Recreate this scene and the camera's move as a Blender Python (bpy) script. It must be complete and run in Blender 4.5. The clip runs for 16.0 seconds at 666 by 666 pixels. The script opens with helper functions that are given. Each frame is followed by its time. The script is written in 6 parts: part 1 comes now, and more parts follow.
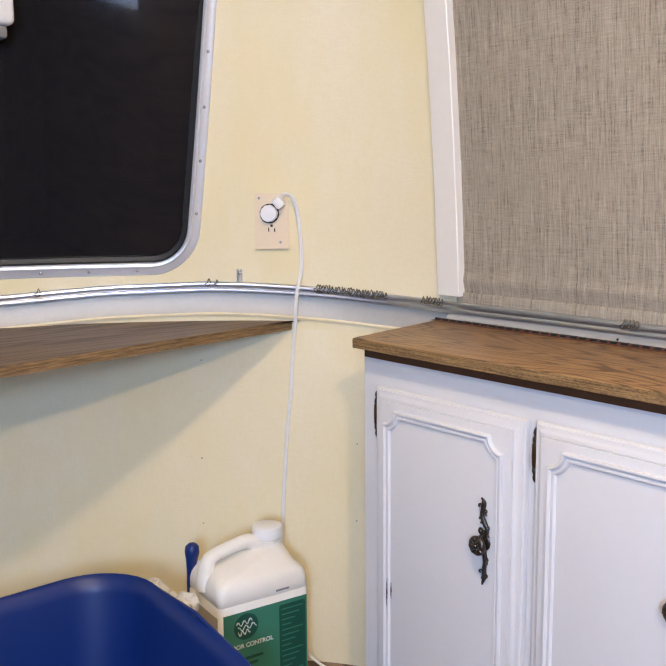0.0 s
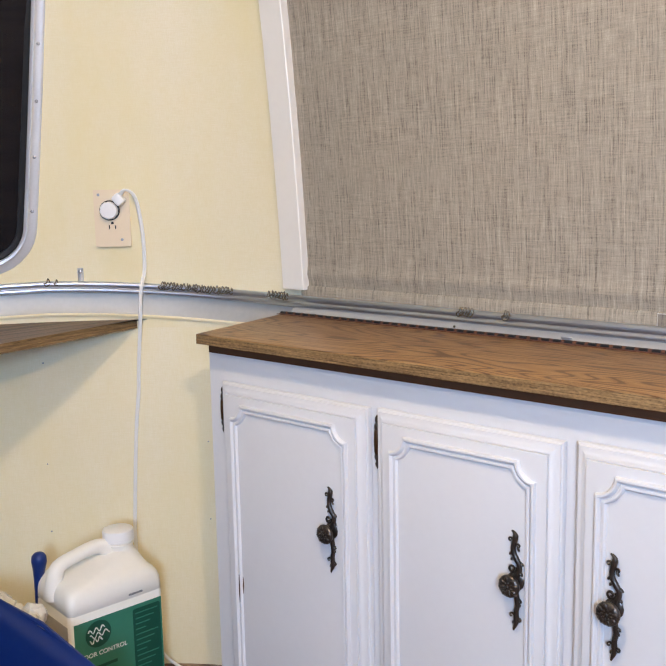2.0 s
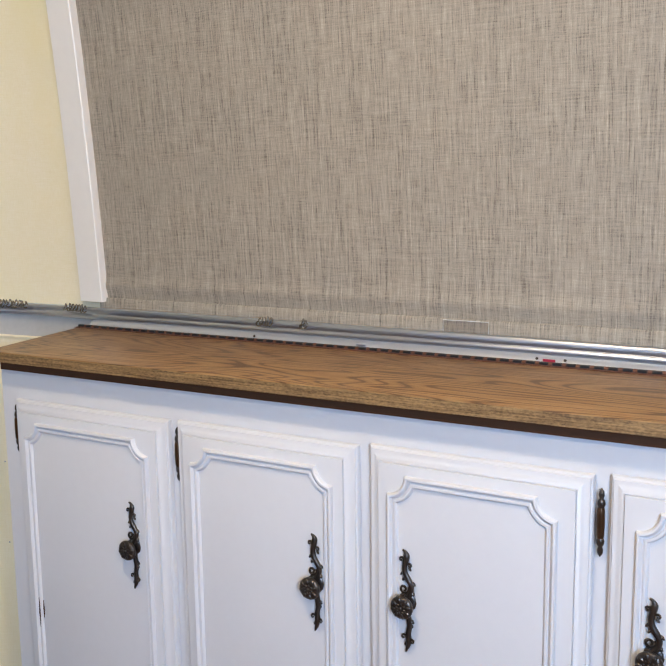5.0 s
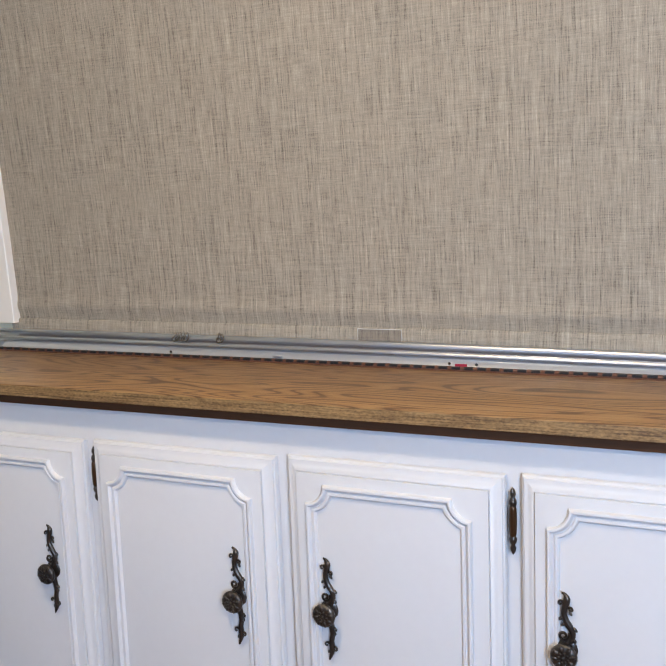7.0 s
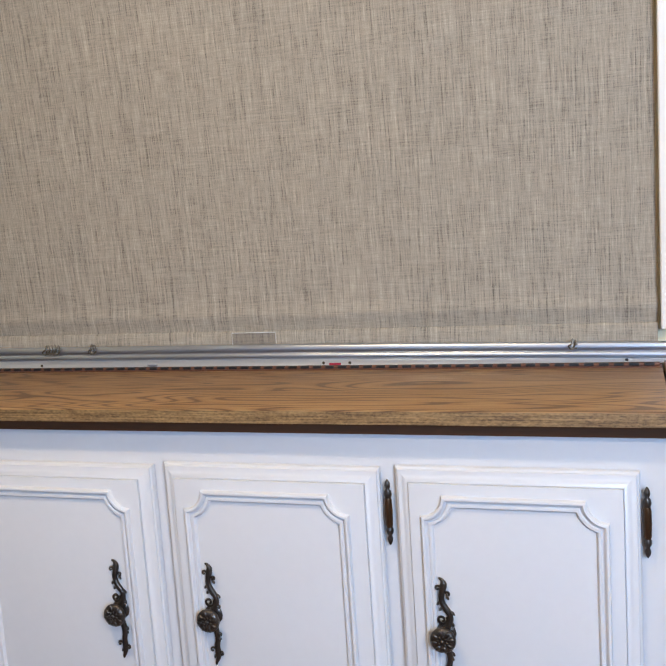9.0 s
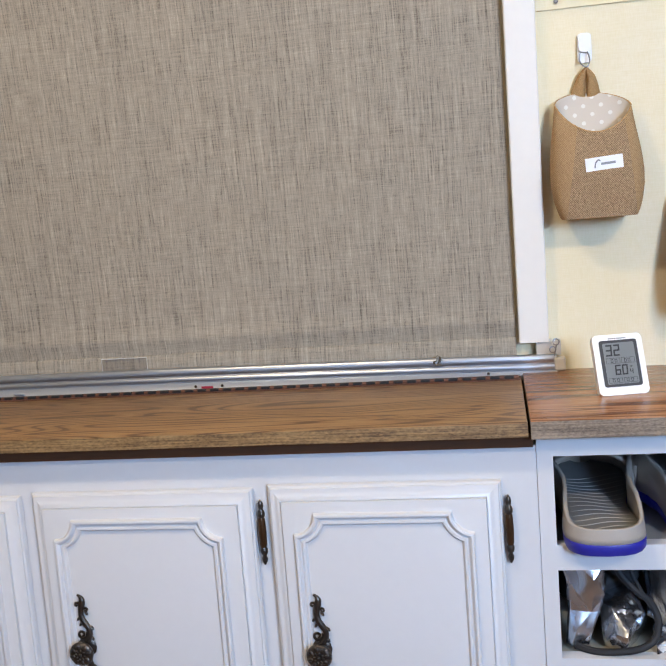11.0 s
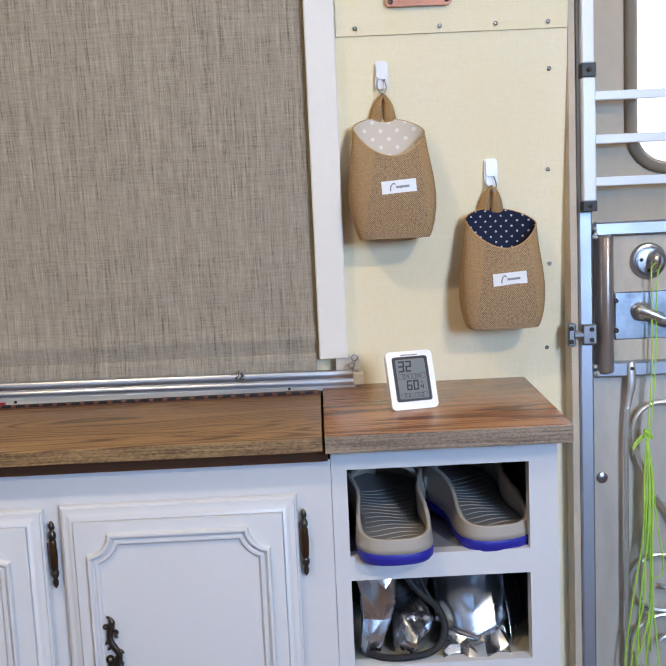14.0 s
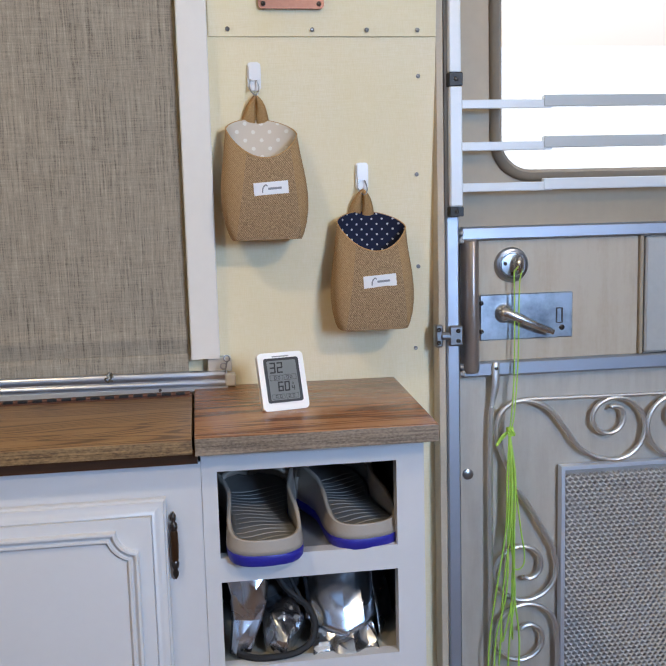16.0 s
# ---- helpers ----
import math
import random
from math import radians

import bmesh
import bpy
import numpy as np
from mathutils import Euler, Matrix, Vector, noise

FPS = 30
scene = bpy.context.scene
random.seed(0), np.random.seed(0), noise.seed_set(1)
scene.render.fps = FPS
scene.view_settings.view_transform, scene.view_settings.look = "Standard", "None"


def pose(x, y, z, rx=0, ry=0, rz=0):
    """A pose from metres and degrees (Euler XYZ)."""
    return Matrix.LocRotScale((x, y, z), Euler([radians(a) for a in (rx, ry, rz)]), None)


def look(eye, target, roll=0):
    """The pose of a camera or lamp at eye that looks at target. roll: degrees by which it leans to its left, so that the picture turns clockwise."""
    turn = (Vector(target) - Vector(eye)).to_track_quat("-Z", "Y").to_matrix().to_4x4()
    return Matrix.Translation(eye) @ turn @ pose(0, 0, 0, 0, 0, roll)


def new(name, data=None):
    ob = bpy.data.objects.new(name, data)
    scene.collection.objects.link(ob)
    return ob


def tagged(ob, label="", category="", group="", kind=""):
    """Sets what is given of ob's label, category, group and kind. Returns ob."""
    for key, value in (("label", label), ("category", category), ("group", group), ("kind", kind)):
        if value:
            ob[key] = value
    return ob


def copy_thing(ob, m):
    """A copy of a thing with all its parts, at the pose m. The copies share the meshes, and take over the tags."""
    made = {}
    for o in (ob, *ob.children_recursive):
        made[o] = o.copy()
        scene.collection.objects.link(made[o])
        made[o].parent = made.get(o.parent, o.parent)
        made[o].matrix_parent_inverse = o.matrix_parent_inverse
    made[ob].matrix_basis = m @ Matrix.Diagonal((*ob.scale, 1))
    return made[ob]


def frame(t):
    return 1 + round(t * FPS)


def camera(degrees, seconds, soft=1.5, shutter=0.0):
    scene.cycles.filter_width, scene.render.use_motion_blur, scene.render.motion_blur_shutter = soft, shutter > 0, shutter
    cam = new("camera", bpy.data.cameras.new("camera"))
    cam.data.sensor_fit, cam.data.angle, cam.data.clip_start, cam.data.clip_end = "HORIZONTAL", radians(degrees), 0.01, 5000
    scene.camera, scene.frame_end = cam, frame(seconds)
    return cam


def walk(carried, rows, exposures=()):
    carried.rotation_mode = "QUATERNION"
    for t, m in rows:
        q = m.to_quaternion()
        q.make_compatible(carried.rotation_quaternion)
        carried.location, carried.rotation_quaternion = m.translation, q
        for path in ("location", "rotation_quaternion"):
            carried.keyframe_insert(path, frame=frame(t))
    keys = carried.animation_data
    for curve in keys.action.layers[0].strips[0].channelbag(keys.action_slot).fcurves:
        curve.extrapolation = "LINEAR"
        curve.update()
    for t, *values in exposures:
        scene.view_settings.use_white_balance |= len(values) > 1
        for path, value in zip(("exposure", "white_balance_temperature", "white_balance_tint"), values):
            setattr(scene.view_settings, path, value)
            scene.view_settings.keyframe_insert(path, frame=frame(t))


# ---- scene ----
cam = camera(39.7, 16.0)
PATH = [
    (0, (0.469, -1.045, 1.046), (-1.042, 0.229, 0.74), -0.5),
    (0.5, (0.477, -1.029, 1.038), (-1.006, 0.28, 0.74), -1.0),
    (1, (0.483, -1.024, 1.035), (-0.951, 0.339, 0.735), -1.0),
    (1.5, (0.486, -1.025, 1.036), (-0.876, 0.407, 0.728), -1.0),
    (2, (0.493, -1.024, 1.038), (-0.81, 0.461, 0.725), -1.1),
    (2.5, (0.499, -1.024, 1.04), (-0.736, 0.517, 0.724), -0.8),
    (3, (0.505, -1.026, 1.043), (-0.664, 0.565, 0.73), -0.7),
    (3.5, (0.51, -1.025, 1.043), (-0.602, 0.608, 0.731), -0.7),
    (4, (0.514, -1.024, 1.044), (-0.543, 0.646, 0.733), -0.6),
    (6.5, (0.535, -1.019, 1.047), (-0.348, 0.752, 0.757), -1.7),
    (7, (0.542, -1.022, 1.046), (-0.298, 0.772, 0.762), -2.1),
    (7.5, (0.548, -1.021, 1.046), (-0.246, 0.793, 0.764), -2.7),
    (8, (0.554, -1.023, 1.044), (-0.187, 0.813, 0.767), -3.3),
    (8.5, (0.558, -1.024, 1.041), (-0.126, 0.835, 0.764), -3.5),
    (9, (0.565, -1.025, 1.038), (-0.048, 0.858, 0.759), -3.8),
    (9.5, (0.57, -1.03, 1.039), (0.03, 0.876, 0.766), -3.9),
    (12, (0.594, -1.037, 1.037), (0.335, 0.932, 0.8), -4.5),
    (12.5, (0.6, -1.037, 1.037), (0.397, 0.939, 0.803), -4.3),
    (13, (0.605, -1.037, 1.038), (0.469, 0.944, 0.801), -3.8),
    (13.5, (0.607, -1.038, 1.041), (0.549, 0.947, 0.8), -3.2),
    (14, (0.61, -1.039, 1.042), (0.634, 0.946, 0.795), -2.6),
    (14.5, (0.612, -1.041, 1.044), (0.71, 0.941, 0.791), -2.1),
    (15, (0.615, -1.041, 1.044), (0.782, 0.935, 0.786), -1.7),
    (15.5, (0.617, -1.042, 1.046), (0.846, 0.927, 0.784), -1.5),
    (16, (0.619, -1.044, 1.048), (0.904, 0.918, 0.785), -1.5),
]
LOOKS = [(0, -0.01, 5750, 20), (4, -0.13, 5700, 15), (7, -0.22, 5700, 15), (9.5, -0.33, 5700, 15), (12.5, -0.54, 5600, 15), (14.5, -0.72, 5650, 15), (16, -0.92, 5700, 15)]
walk(cam, [(t, look(eye, target, roll)) for t, eye, target, roll in PATH], LOOKS)

# ---------------------------------------------------------------- light
world = bpy.data.worlds.new("world")
scene.world = world
world.use_nodes = True
wn = world.node_tree.nodes
sky = wn.new("ShaderNodeTexSky")
sky.sky_type = "NISHITA"
sky.sun_disc = False
sky.sun_elevation, sky.sun_rotation = radians(40), radians(20)
sky.dust_density, sky.ozone_density = 5.0, 0.6
wn["Background"].inputs["Strength"].default_value = 0.15
world.node_tree.links.new(sky.outputs["Color"], wn["Background"].inputs["Color"])


def lamp(name, kind, m, energy, color, **more):
    data = bpy.data.lights.new(name, kind)
    data.energy, data.color = energy, color
    if kind == "AREA":
        data.shape, data.size, data.size_y = "RECTANGLE", more["size"], more["size_y"]
    else:
        data.angle = more["angle"]
    ob = new(name, data)
    ob.matrix_world = m
    return ob


lamp("sun", "SUN", look((0, 3, 4), (0, 0, 0)), 4.5, (1, 0.95, 0.86), angle=radians(0.5))
WARM, COOL = (1.0, 0.73, 0.38), (0.50, 0.73, 1.0)
lamp("ceiling_lamp_light", "AREA", look((0.02, -0.75, 1.91), (0.02, -0.749, 0)), 16.5, WARM, size=0.13, size_y=0.08)
lamp("ceiling_lamp_light", "AREA", look((1.50, -1.60, 1.90), (0.0, 0.0, 0.9)), 22, WARM, size=0.11, size_y=0.09)
lamp("window_daylight", "AREA", look((1.50, -2.07, 1.34), (0.80, 0.0, 1.0)), 54, COOL, size=0.36, size_y=0.44)
# added cool fill from behind; no window is known there
lamp("side_fill_light", "AREA", look((-0.35, -2.05, 1.25), (-0.35, 0.0, 1.1)), 2, COOL, size=0.9, size_y=0.6)
lamp("door_daylight", "AREA", look((1.3325, 0.318, 1.3625), (1.3325, -1.2, 1.3625)), 4.5, (0.98, 0.97, 0.93), size=0.52, size_y=0.52)


# ---------------------------------------------------------------- materials
def hexa(c):
    return (*c, 1.0)


class Nodes:
    """A small wrapper to lay out a node material."""

    def __init__(self, name, rough=0.5, metal=0.0, spec=0.5):
        self.m = bpy.data.materials.new(name)
        self.m.use_nodes = True
        self.t = self.m.node_tree
        self.p = self.t.nodes["Principled BSDF"]
        self.p.inputs["Roughness"].default_value = rough
        self.p.inputs["Metallic"].default_value = metal
        self.p.inputs["Specular IOR Level"].default_value = spec
        self.co = self.t.nodes.new("ShaderNodeTexCoord").outputs["Object"]

    def put(self, a, b):
        self.t.links.new(a, b)

    def coords(self, scale, turn=(0, 0, 0)):
        n = self.t.nodes.new("ShaderNodeMapping")
        n.inputs["Scale"].default_value = scale
        n.inputs["Rotation"].default_value = turn
        self.put(self.co, n.inputs["Vector"])
        return n.outputs["Vector"]

    def noise(self, scale=(1, 1, 1), size=1.0, detail=3.0, rough=0.55, warp=0.0):
        n = self.t.nodes.new("ShaderNodeTexNoise")
        n.inputs["Scale"].default_value = size
        n.inputs["Detail"].default_value = detail
        n.inputs["Roughness"].default_value = rough
        n.inputs["Distortion"].default_value = warp
        self.put(self.coords(scale), n.inputs["Vector"])
        return n.outputs["Fac"]

    def voronoi(self, scale=(1, 1, 1), size=1.0, turn=(0, 0, 0)):
        n = self.t.nodes.new("ShaderNodeTexVoronoi")
        n.inputs["Scale"].default_value = size
        n.inputs["Randomness"].default_value = 0.0
        self.put(self.coords(scale, turn), n.inputs["Vector"])
        return n.outputs["Distance"]

    def math(self, op, a, b=0.0, c=0.0):
        n = self.t.nodes.new("ShaderNodeMath")
        n.operation = op
        for k, v in enumerate((a, b, c)):
            if isinstance(v, (int, float)):
                n.inputs[k].default_value = v
            else:
                self.put(v, n.inputs[k])
        return n.outputs[0]

    def ramp(self, fac, stops):
        n = self.t.nodes.new("ShaderNodeValToRGB")
        e = n.color_ramp.elements
        while len(e) < len(stops):
            e.new(0.5)
        for k, (at, c) in enumerate(stops):
            e[k].position, e[k].color = at, hexa(c)
        self.put(fac, n.inputs["Fac"])
        return n.outputs["Color"]

    def mix(self, fac, a, b, how="MIX"):
        n = self.t.nodes.new("ShaderNodeMix")
        n.data_type, n.blend_type = "RGBA", how
        for k, v in ((0, fac), (6, a), (7, b)):
            if isinstance(v, (int, float)):
                n.inputs[k].default_value = v
            elif isinstance(v, tuple):
                n.inputs[k].default_value = hexa(v)
            else:
                self.put(v, n.inputs[k])
        return n.outputs[2]

    def color(self, c):
        if isinstance(c, tuple):
            self.p.inputs["Base Color"].default_value = hexa(c)
        else:
            self.put(c, self.p.inputs["Base Color"])
        return self

    def rough(self, fac, low, high):
        n = self.t.nodes.new("ShaderNodeMapRange")
        n.inputs[3].default_value, n.inputs[4].default_value = low, high
        self.put(fac, n.inputs[0])
        self.put(n.outputs[0], self.p.inputs["Roughness"])
        return self

    def bump(self, height, depth, strength=1.0):
        n = self.t.nodes.new("ShaderNodeBump")
        n.inputs["Strength"].default_value = strength
        n.inputs["Distance"].default_value = depth
        self.put(height, n.inputs["Height"])
        self.put(n.outputs[0], self.p.inputs["Normal"])
        return self


def vary(name, c, rough=0.5, metal=0.0, amount=0.12, size=30, depth=0.0003, spec=0.5, stretch=(1, 1, 1)):
    """A plain surface with faint stains and grain."""
    n = Nodes(name, rough, metal, spec)
    big = n.noise(stretch, size * 0.25, 4)
    fine = n.noise(stretch, size * 6, 3)
    dark = tuple(v * (1 - amount) for v in c)
    light = tuple(min(1, v * (1 + amount)) for v in c)
    n.color(n.ramp(n.math("MULTIPLY_ADD", fine, 0.35, n.math("MULTIPLY", big, 0.65)), [(0.3, dark), (0.7, light)]))
    n.rough(fine, rough * 0.8, min(1, rough * 1.2))
    if depth:
        n.bump(fine, depth, 0.6)
    return n.m


def make_wallpaper():
    n = Nodes("linen_wallpaper", 0.6, spec=0.3)
    warp = n.noise((1, 1, 0.06), 900, 2)
    weft = n.noise((0.06, 0.06, 1), 900, 2)
    weave = n.math("ADD", n.math("MULTIPLY", warp, 0.5), n.math("MULTIPLY", weft, 0.5))
    cloth = n.ramp(weave, [(0.35, (0.817, 0.725, 0.495)), (0.62, (0.882, 0.803, 0.620))])
    old = n.noise((1, 1, 0.35), 5.0, 6, 0.65)
    n.color(n.mix(n.math("MULTIPLY", n.math("POWER", old, 2.5), 2.0), cloth, (0.80, 0.69, 0.36)))
    return n.bump(weave, 0.0005, 0.5).m


def make_shade():
    n = Nodes("linen_shade", 0.85, spec=0.15)
    warp = n.noise((1, 0.1, 0.045), 620, 3, 0.65)
    warp2 = n.noise((1, 0.1, 0.028), 260, 3, 0.6)
    weft = n.noise((0.050, 0.1, 1), 700, 3, 0.65)
    slub = n.noise((1, 0.1, 0.5), 900, 2, 0.6)
    a = n.math("MULTIPLY_ADD", warp, 0.46, n.math("MULTIPLY", warp2, 0.26))
    both = n.math("MULTIPLY_ADD", slub, 0.14, n.math("MULTIPLY_ADD", weft, 0.24, n.math("ADD", n.math("MULTIPLY", a, 0.90), -0.014)))
    c = n.ramp(both, [(0.375, (0.120, 0.104, 0.081)), (0.465, (0.310, 0.270, 0.211)), (0.55, (0.40, 0.348, 0.268)), (0.665, (0.57, 0.500, 0.388))])
    big = n.noise((1, 0.1, 0.5), 5, 3)
    n.color(n.mix(n.math("MULTIPLY", big, 0.24), c, (0.29, 0.255, 0.20)))
    return n.bump(both, 0.0006, 0.6).m


def make_oak(name, dark, mid, light, across=9.0, rings=26.0, rough=0.38, along=1.15, way=0):
    n = Nodes(name, rough)
    run = lambda a, b: (a, b, b) if way == 0 else (b, a, b)
    field = n.noise(run(along, across), 1.0, 2.0, 0.45, 0.35)
    wob = n.noise(run(6, 60), 1.0, 3)
    rings_v = n.math("SINE", n.math("MULTIPLY_ADD", field, rings * 6.28, n.math("MULTIPLY", wob, 0.9)))
    lines = n.ramp(n.math("MULTIPLY_ADD", rings_v, 0.5, 0.5), [(0.0, light), (0.62, mid), (0.78, mid), (0.94, dark)])
    pores = n.noise(run(14, 700), 1.0, 2)
    c = n.mix(n.math("MULTIPLY", n.math("GREATER_THAN", pores, 0.57), 0.42), lines, dark)
    patch = n.noise(run(2.2, 7), 1.0, 3)
    c = n.mix(n.math("MULTIPLY", patch, 0.30), c, mid)
    n.color(c).rough(pores, rough * 0.8, rough * 1.3)
    return n.bump(pores, 0.0003, 0.5).m


def make_edge(name, dark, light):
    n = Nodes(name, 0.5)
    streak = n.noise((10, 10, 420), 1.0, 4, 0.7)
    chip = n.noise((260, 20, 500), 1.0, 2)
    v = n.math("MULTIPLY_ADD", streak, 0.65, n.math("MULTIPLY", chip, 0.35))
    n.color(n.ramp(v, [(0.38, dark), (0.62, light)])).rough(chip, 0.4, 0.7)
    return n.bump(v, 0.0006, 0.7).m


def make_brushed(name, c, rough, axis=(1, 1, 40), size=25):
    n = Nodes(name, rough, 1.0)
    line = n.noise(axis, size, 4, 0.7)
    spot = n.noise((1, 1, 1), 14, 5, 0.65)
    n.color(n.mix(n.math("MULTIPLY", spot, 0.5), c, tuple(v * 0.72 for v in c)))
    n.rough(n.math("MULTIPLY_ADD", spot, 0.5, n.math("MULTIPLY", line, 0.5)), rough * 0.6, rough * 1.5)
    return n.bump(line, 0.0002, 0.35).m


def make_burlap(name, dark, light, size):
    n = Nodes(name, 0.9, spec=0.1)
    knots = n.voronoi((1.0, 0.0, 1.35), size, (0, radians(38), 0))
    fibre = n.noise((1, 1, 1), 420, 3)
    v = n.math("MULTIPLY_ADD", fibre, 0.45, n.math("MULTIPLY", knots, 0.9))
    n.color(n.ramp(v, [(0.30, light), (0.75, dark)]))
    return n.bump(n.math("MULTIPLY", v, -1.0), 0.0012, 0.8).m


def make_bag(name, dark, light, canvas):
    """Canvas with a woven burlap front that narrows upwards."""
    n = Nodes(name, 0.9, spec=0.1)
    knots = n.voronoi((1.0, 0.0, 1.35), 480, (0, radians(38), 0))
    fibre = n.noise((1, 1, 1), 420, 3)
    v = n.math("MULTIPLY_ADD", fibre, 0.5, n.math("MULTIPLY", knots, 0.9))
    weave = n.ramp(v, [(0.30, light), (0.78, dark)])
    worn = n.noise((1, 1, 1), 35, 4)
    plain = n.mix(n.math("MULTIPLY_ADD", fibre, 0.4, n.math("MULTIPLY", worn, 0.5)), canvas, tuple(c * 0.62 for c in canvas))
    sep = n.t.nodes.new("ShaderNodeSeparateXYZ")
    n.put(n.co, sep.inputs[0])
    x, z = sep.outputs[0], sep.outputs[2]
    a = n.math("GREATER_THAN", n.math("MULTIPLY_ADD", z, -0.16, x), -0.043)
    b = n.math("LESS_THAN", n.math("MULTIPLY_ADD", z, 0.08, x), 0.046)
    n.color(n.mix(n.math("MULTIPLY_ADD", n.math("MULTIPLY", a, b), 0.5, 0.5), plain, weave))
    return n.bump(n.math("MULTIPLY", v, -1.0), 0.0010, 0.7).m


def make_stained(name, clean, stain, rough, metal=0.0, scale=(14, 1, 2.2), low=0.45, high=0.75):
    """Drips and blotches over a plain sheet."""
    n = Nodes(name, rough, metal)
    drip = n.noise(scale, 3.0, 5, 0.65)
    blot = n.noise((1, 1, 1), 9, 4, 0.6)
    fine = n.noise((1, 1, 1), 160, 3)
    v = n.math("MULTIPLY_ADD", drip, 0.55, n.math("MULTIPLY_ADD", blot, 0.35, n.math("MULTIPLY", fine, 0.10)))
    n.color(n.ramp(v, [(low, clean), (high, stain)])).rough(blot, rough * 0.75, rough * 1.3)
    return n.bump(fine, 0.0003, 0.4).m


def make_dots(name, ground, dot, size, radius):
    n = Nodes(name, 0.85, spec=0.1)
    d = n.voronoi((1, 0.0, 1), size, (0, radians(45), 0))
    n.color(n.mix(n.math("LESS_THAN", d, radius), ground, dot))
    return n.bump(n.noise((1, 1, 1), 500, 2), 0.0003, 0.4).m


def make_glass(name, tint):
    n = Nodes(name)
    clear = n.t.nodes.new("ShaderNodeBsdfTransparent")
    clear.inputs["Color"].default_value = hexa(tint)
    shine = n.t.nodes.new("ShaderNodeBsdfGlossy")
    shine.inputs["Roughness"].default_value = 0.02
    fres = n.t.nodes.new("ShaderNodeFresnel")
    both = n.t.nodes.new("ShaderNodeMixShader")
    n.put(fres.outputs[0], both.inputs[0])
    n.put(clear.outputs[0], both.inputs[1])
    n.put(shine.outputs[0], both.inputs[2])
    n.put(both.outputs[0], n.t.nodes["Material Output"].inputs["Surface"])
    return n.m


def make_foil():
    n = Nodes("silver_foil_cloth", 0.2, 1.0)
    crease = n.noise((1, 1, 1), 14, 3, 0.5, 0.6)
    n.color(n.mix(n.math("MULTIPLY", crease, 0.5), (0.66, 0.69, 0.75), (0.46, 0.49, 0.54)))
    n.rough(crease, 0.18, 0.34)
    return n.bump(crease, 0.004, 0.012).m


PAPER, SHADE_CLOTH = make_wallpaper(), make_shade()
WHITE = vary("white_paint", (0.655, 0.652, 0.66), 0.36, amount=0.025, size=12, depth=0.00025)
TRIM_WHITE = vary("trim_white_paint", (0.85, 0.81, 0.735), 0.42, amount=0.03, size=10, depth=0.0003)
PLASTIC_WHITE = vary("white_plastic", (0.84, 0.83, 0.82), 0.32, amount=0.02, size=20, depth=0.0001)
OAK = make_oak("oak_lid", (0.078, 0.037, 0.013), (0.265, 0.141, 0.053), (0.350, 0.206, 0.082), across=10, rings=25, along=1.5)
OAK_RED = make_oak("oak_counter", (0.13, 0.048, 0.018), (0.34, 0.155, 0.066), (0.41, 0.205, 0.092), across=13, rings=17, rough=0.24, along=0.35)
OAK_SHELF = make_oak("oak_shelf", (0.065, 0.036, 0.019), (0.160, 0.098, 0.056), (0.215, 0.142, 0.090), across=9, rings=12, rough=0.45, along=0.5, way=1)
OAK_EDGE = make_edge("oak_edge", (0.080, 0.042, 0.015), (0.32, 0.20, 0.08))
GREY_EDGE = make_edge("laminate_edge", (0.10, 0.07, 0.045), (0.34, 0.26, 0.18))
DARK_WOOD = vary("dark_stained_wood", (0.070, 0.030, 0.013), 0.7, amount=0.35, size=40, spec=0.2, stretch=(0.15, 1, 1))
FLANGE_ALU = vary("aluminium_flange", (0.56, 0.58, 0.62), 0.36, 0.7, 0.06, 30, 0.0002, stretch=(0.1, 1, 1))
ALU = make_brushed("aluminium_rail", (0.66, 0.70, 0.78), 0.30, (0.5, 1, 30), 20)
ALU_FRAME = make_brushed("aluminium_frame", (0.48, 0.505, 0.57), 0.45, (1, 1, 2), 14)
WINDOW_ALU = vary("window_aluminium", (0.72, 0.73, 0.77), 0.42, 0.55, 0.07, 30)
LOCK_STEEL = make_stained("worn_lock_steel", (0.50, 0.54, 0.60), (0.17, 0.19, 0.22), 0.34, 1.0, (6, 6, 6), 0.40, 0.68)
POST_ALU = make_brushed("post_aluminium", (0.50, 0.54, 0.62), 0.48, (3, 3, 1), 14)
ALU_DULL = vary("dull_aluminium_cove", (0.47, 0.462, 0.435), 0.5, 0.25, 0.10, 20)
STEEL = vary("chromed_steel", (0.36, 0.36, 0.37), 0.32, 1.0, 0.15, 60, 0.0001)
CLIP_PLASTIC = vary("frosted_clip_plastic", (0.62, 0.61, 0.58), 0.3, amount=0.05, size=40)
TURN_STEEL = vary("bright_steel", (0.62, 0.62, 0.62), 0.26, 1.0, 0.1, 60, 0.0001)
BRONZE = vary("dark_bronze", (0.085, 0.072, 0.062), 0.30, 0.9, 0.5, 160, 0.0004)
BRONZE_BROWN = vary("brown_bronze", (0.085, 0.046, 0.022), 0.3, 0.8, 0.3, 120, 0.0002)
HINGE_COPPER = vary("copper_hinge", (0.15, 0.066, 0.042), 0.5, 0.3, 0.3, 120, 0.0002)
BLACK = vary("black_rubber", (0.012, 0.012, 0.013), 0.5, amount=0.2, size=50)
TINTED = Nodes("tinted_pane", 0.03, spec=0.5).color((0.010, 0.0105, 0.013)).m
CLEAR = make_glass("clear_pane", (0.97, 0.98, 0.98))
FILM = make_glass("clear_film", (0.80, 0.80, 0.82))
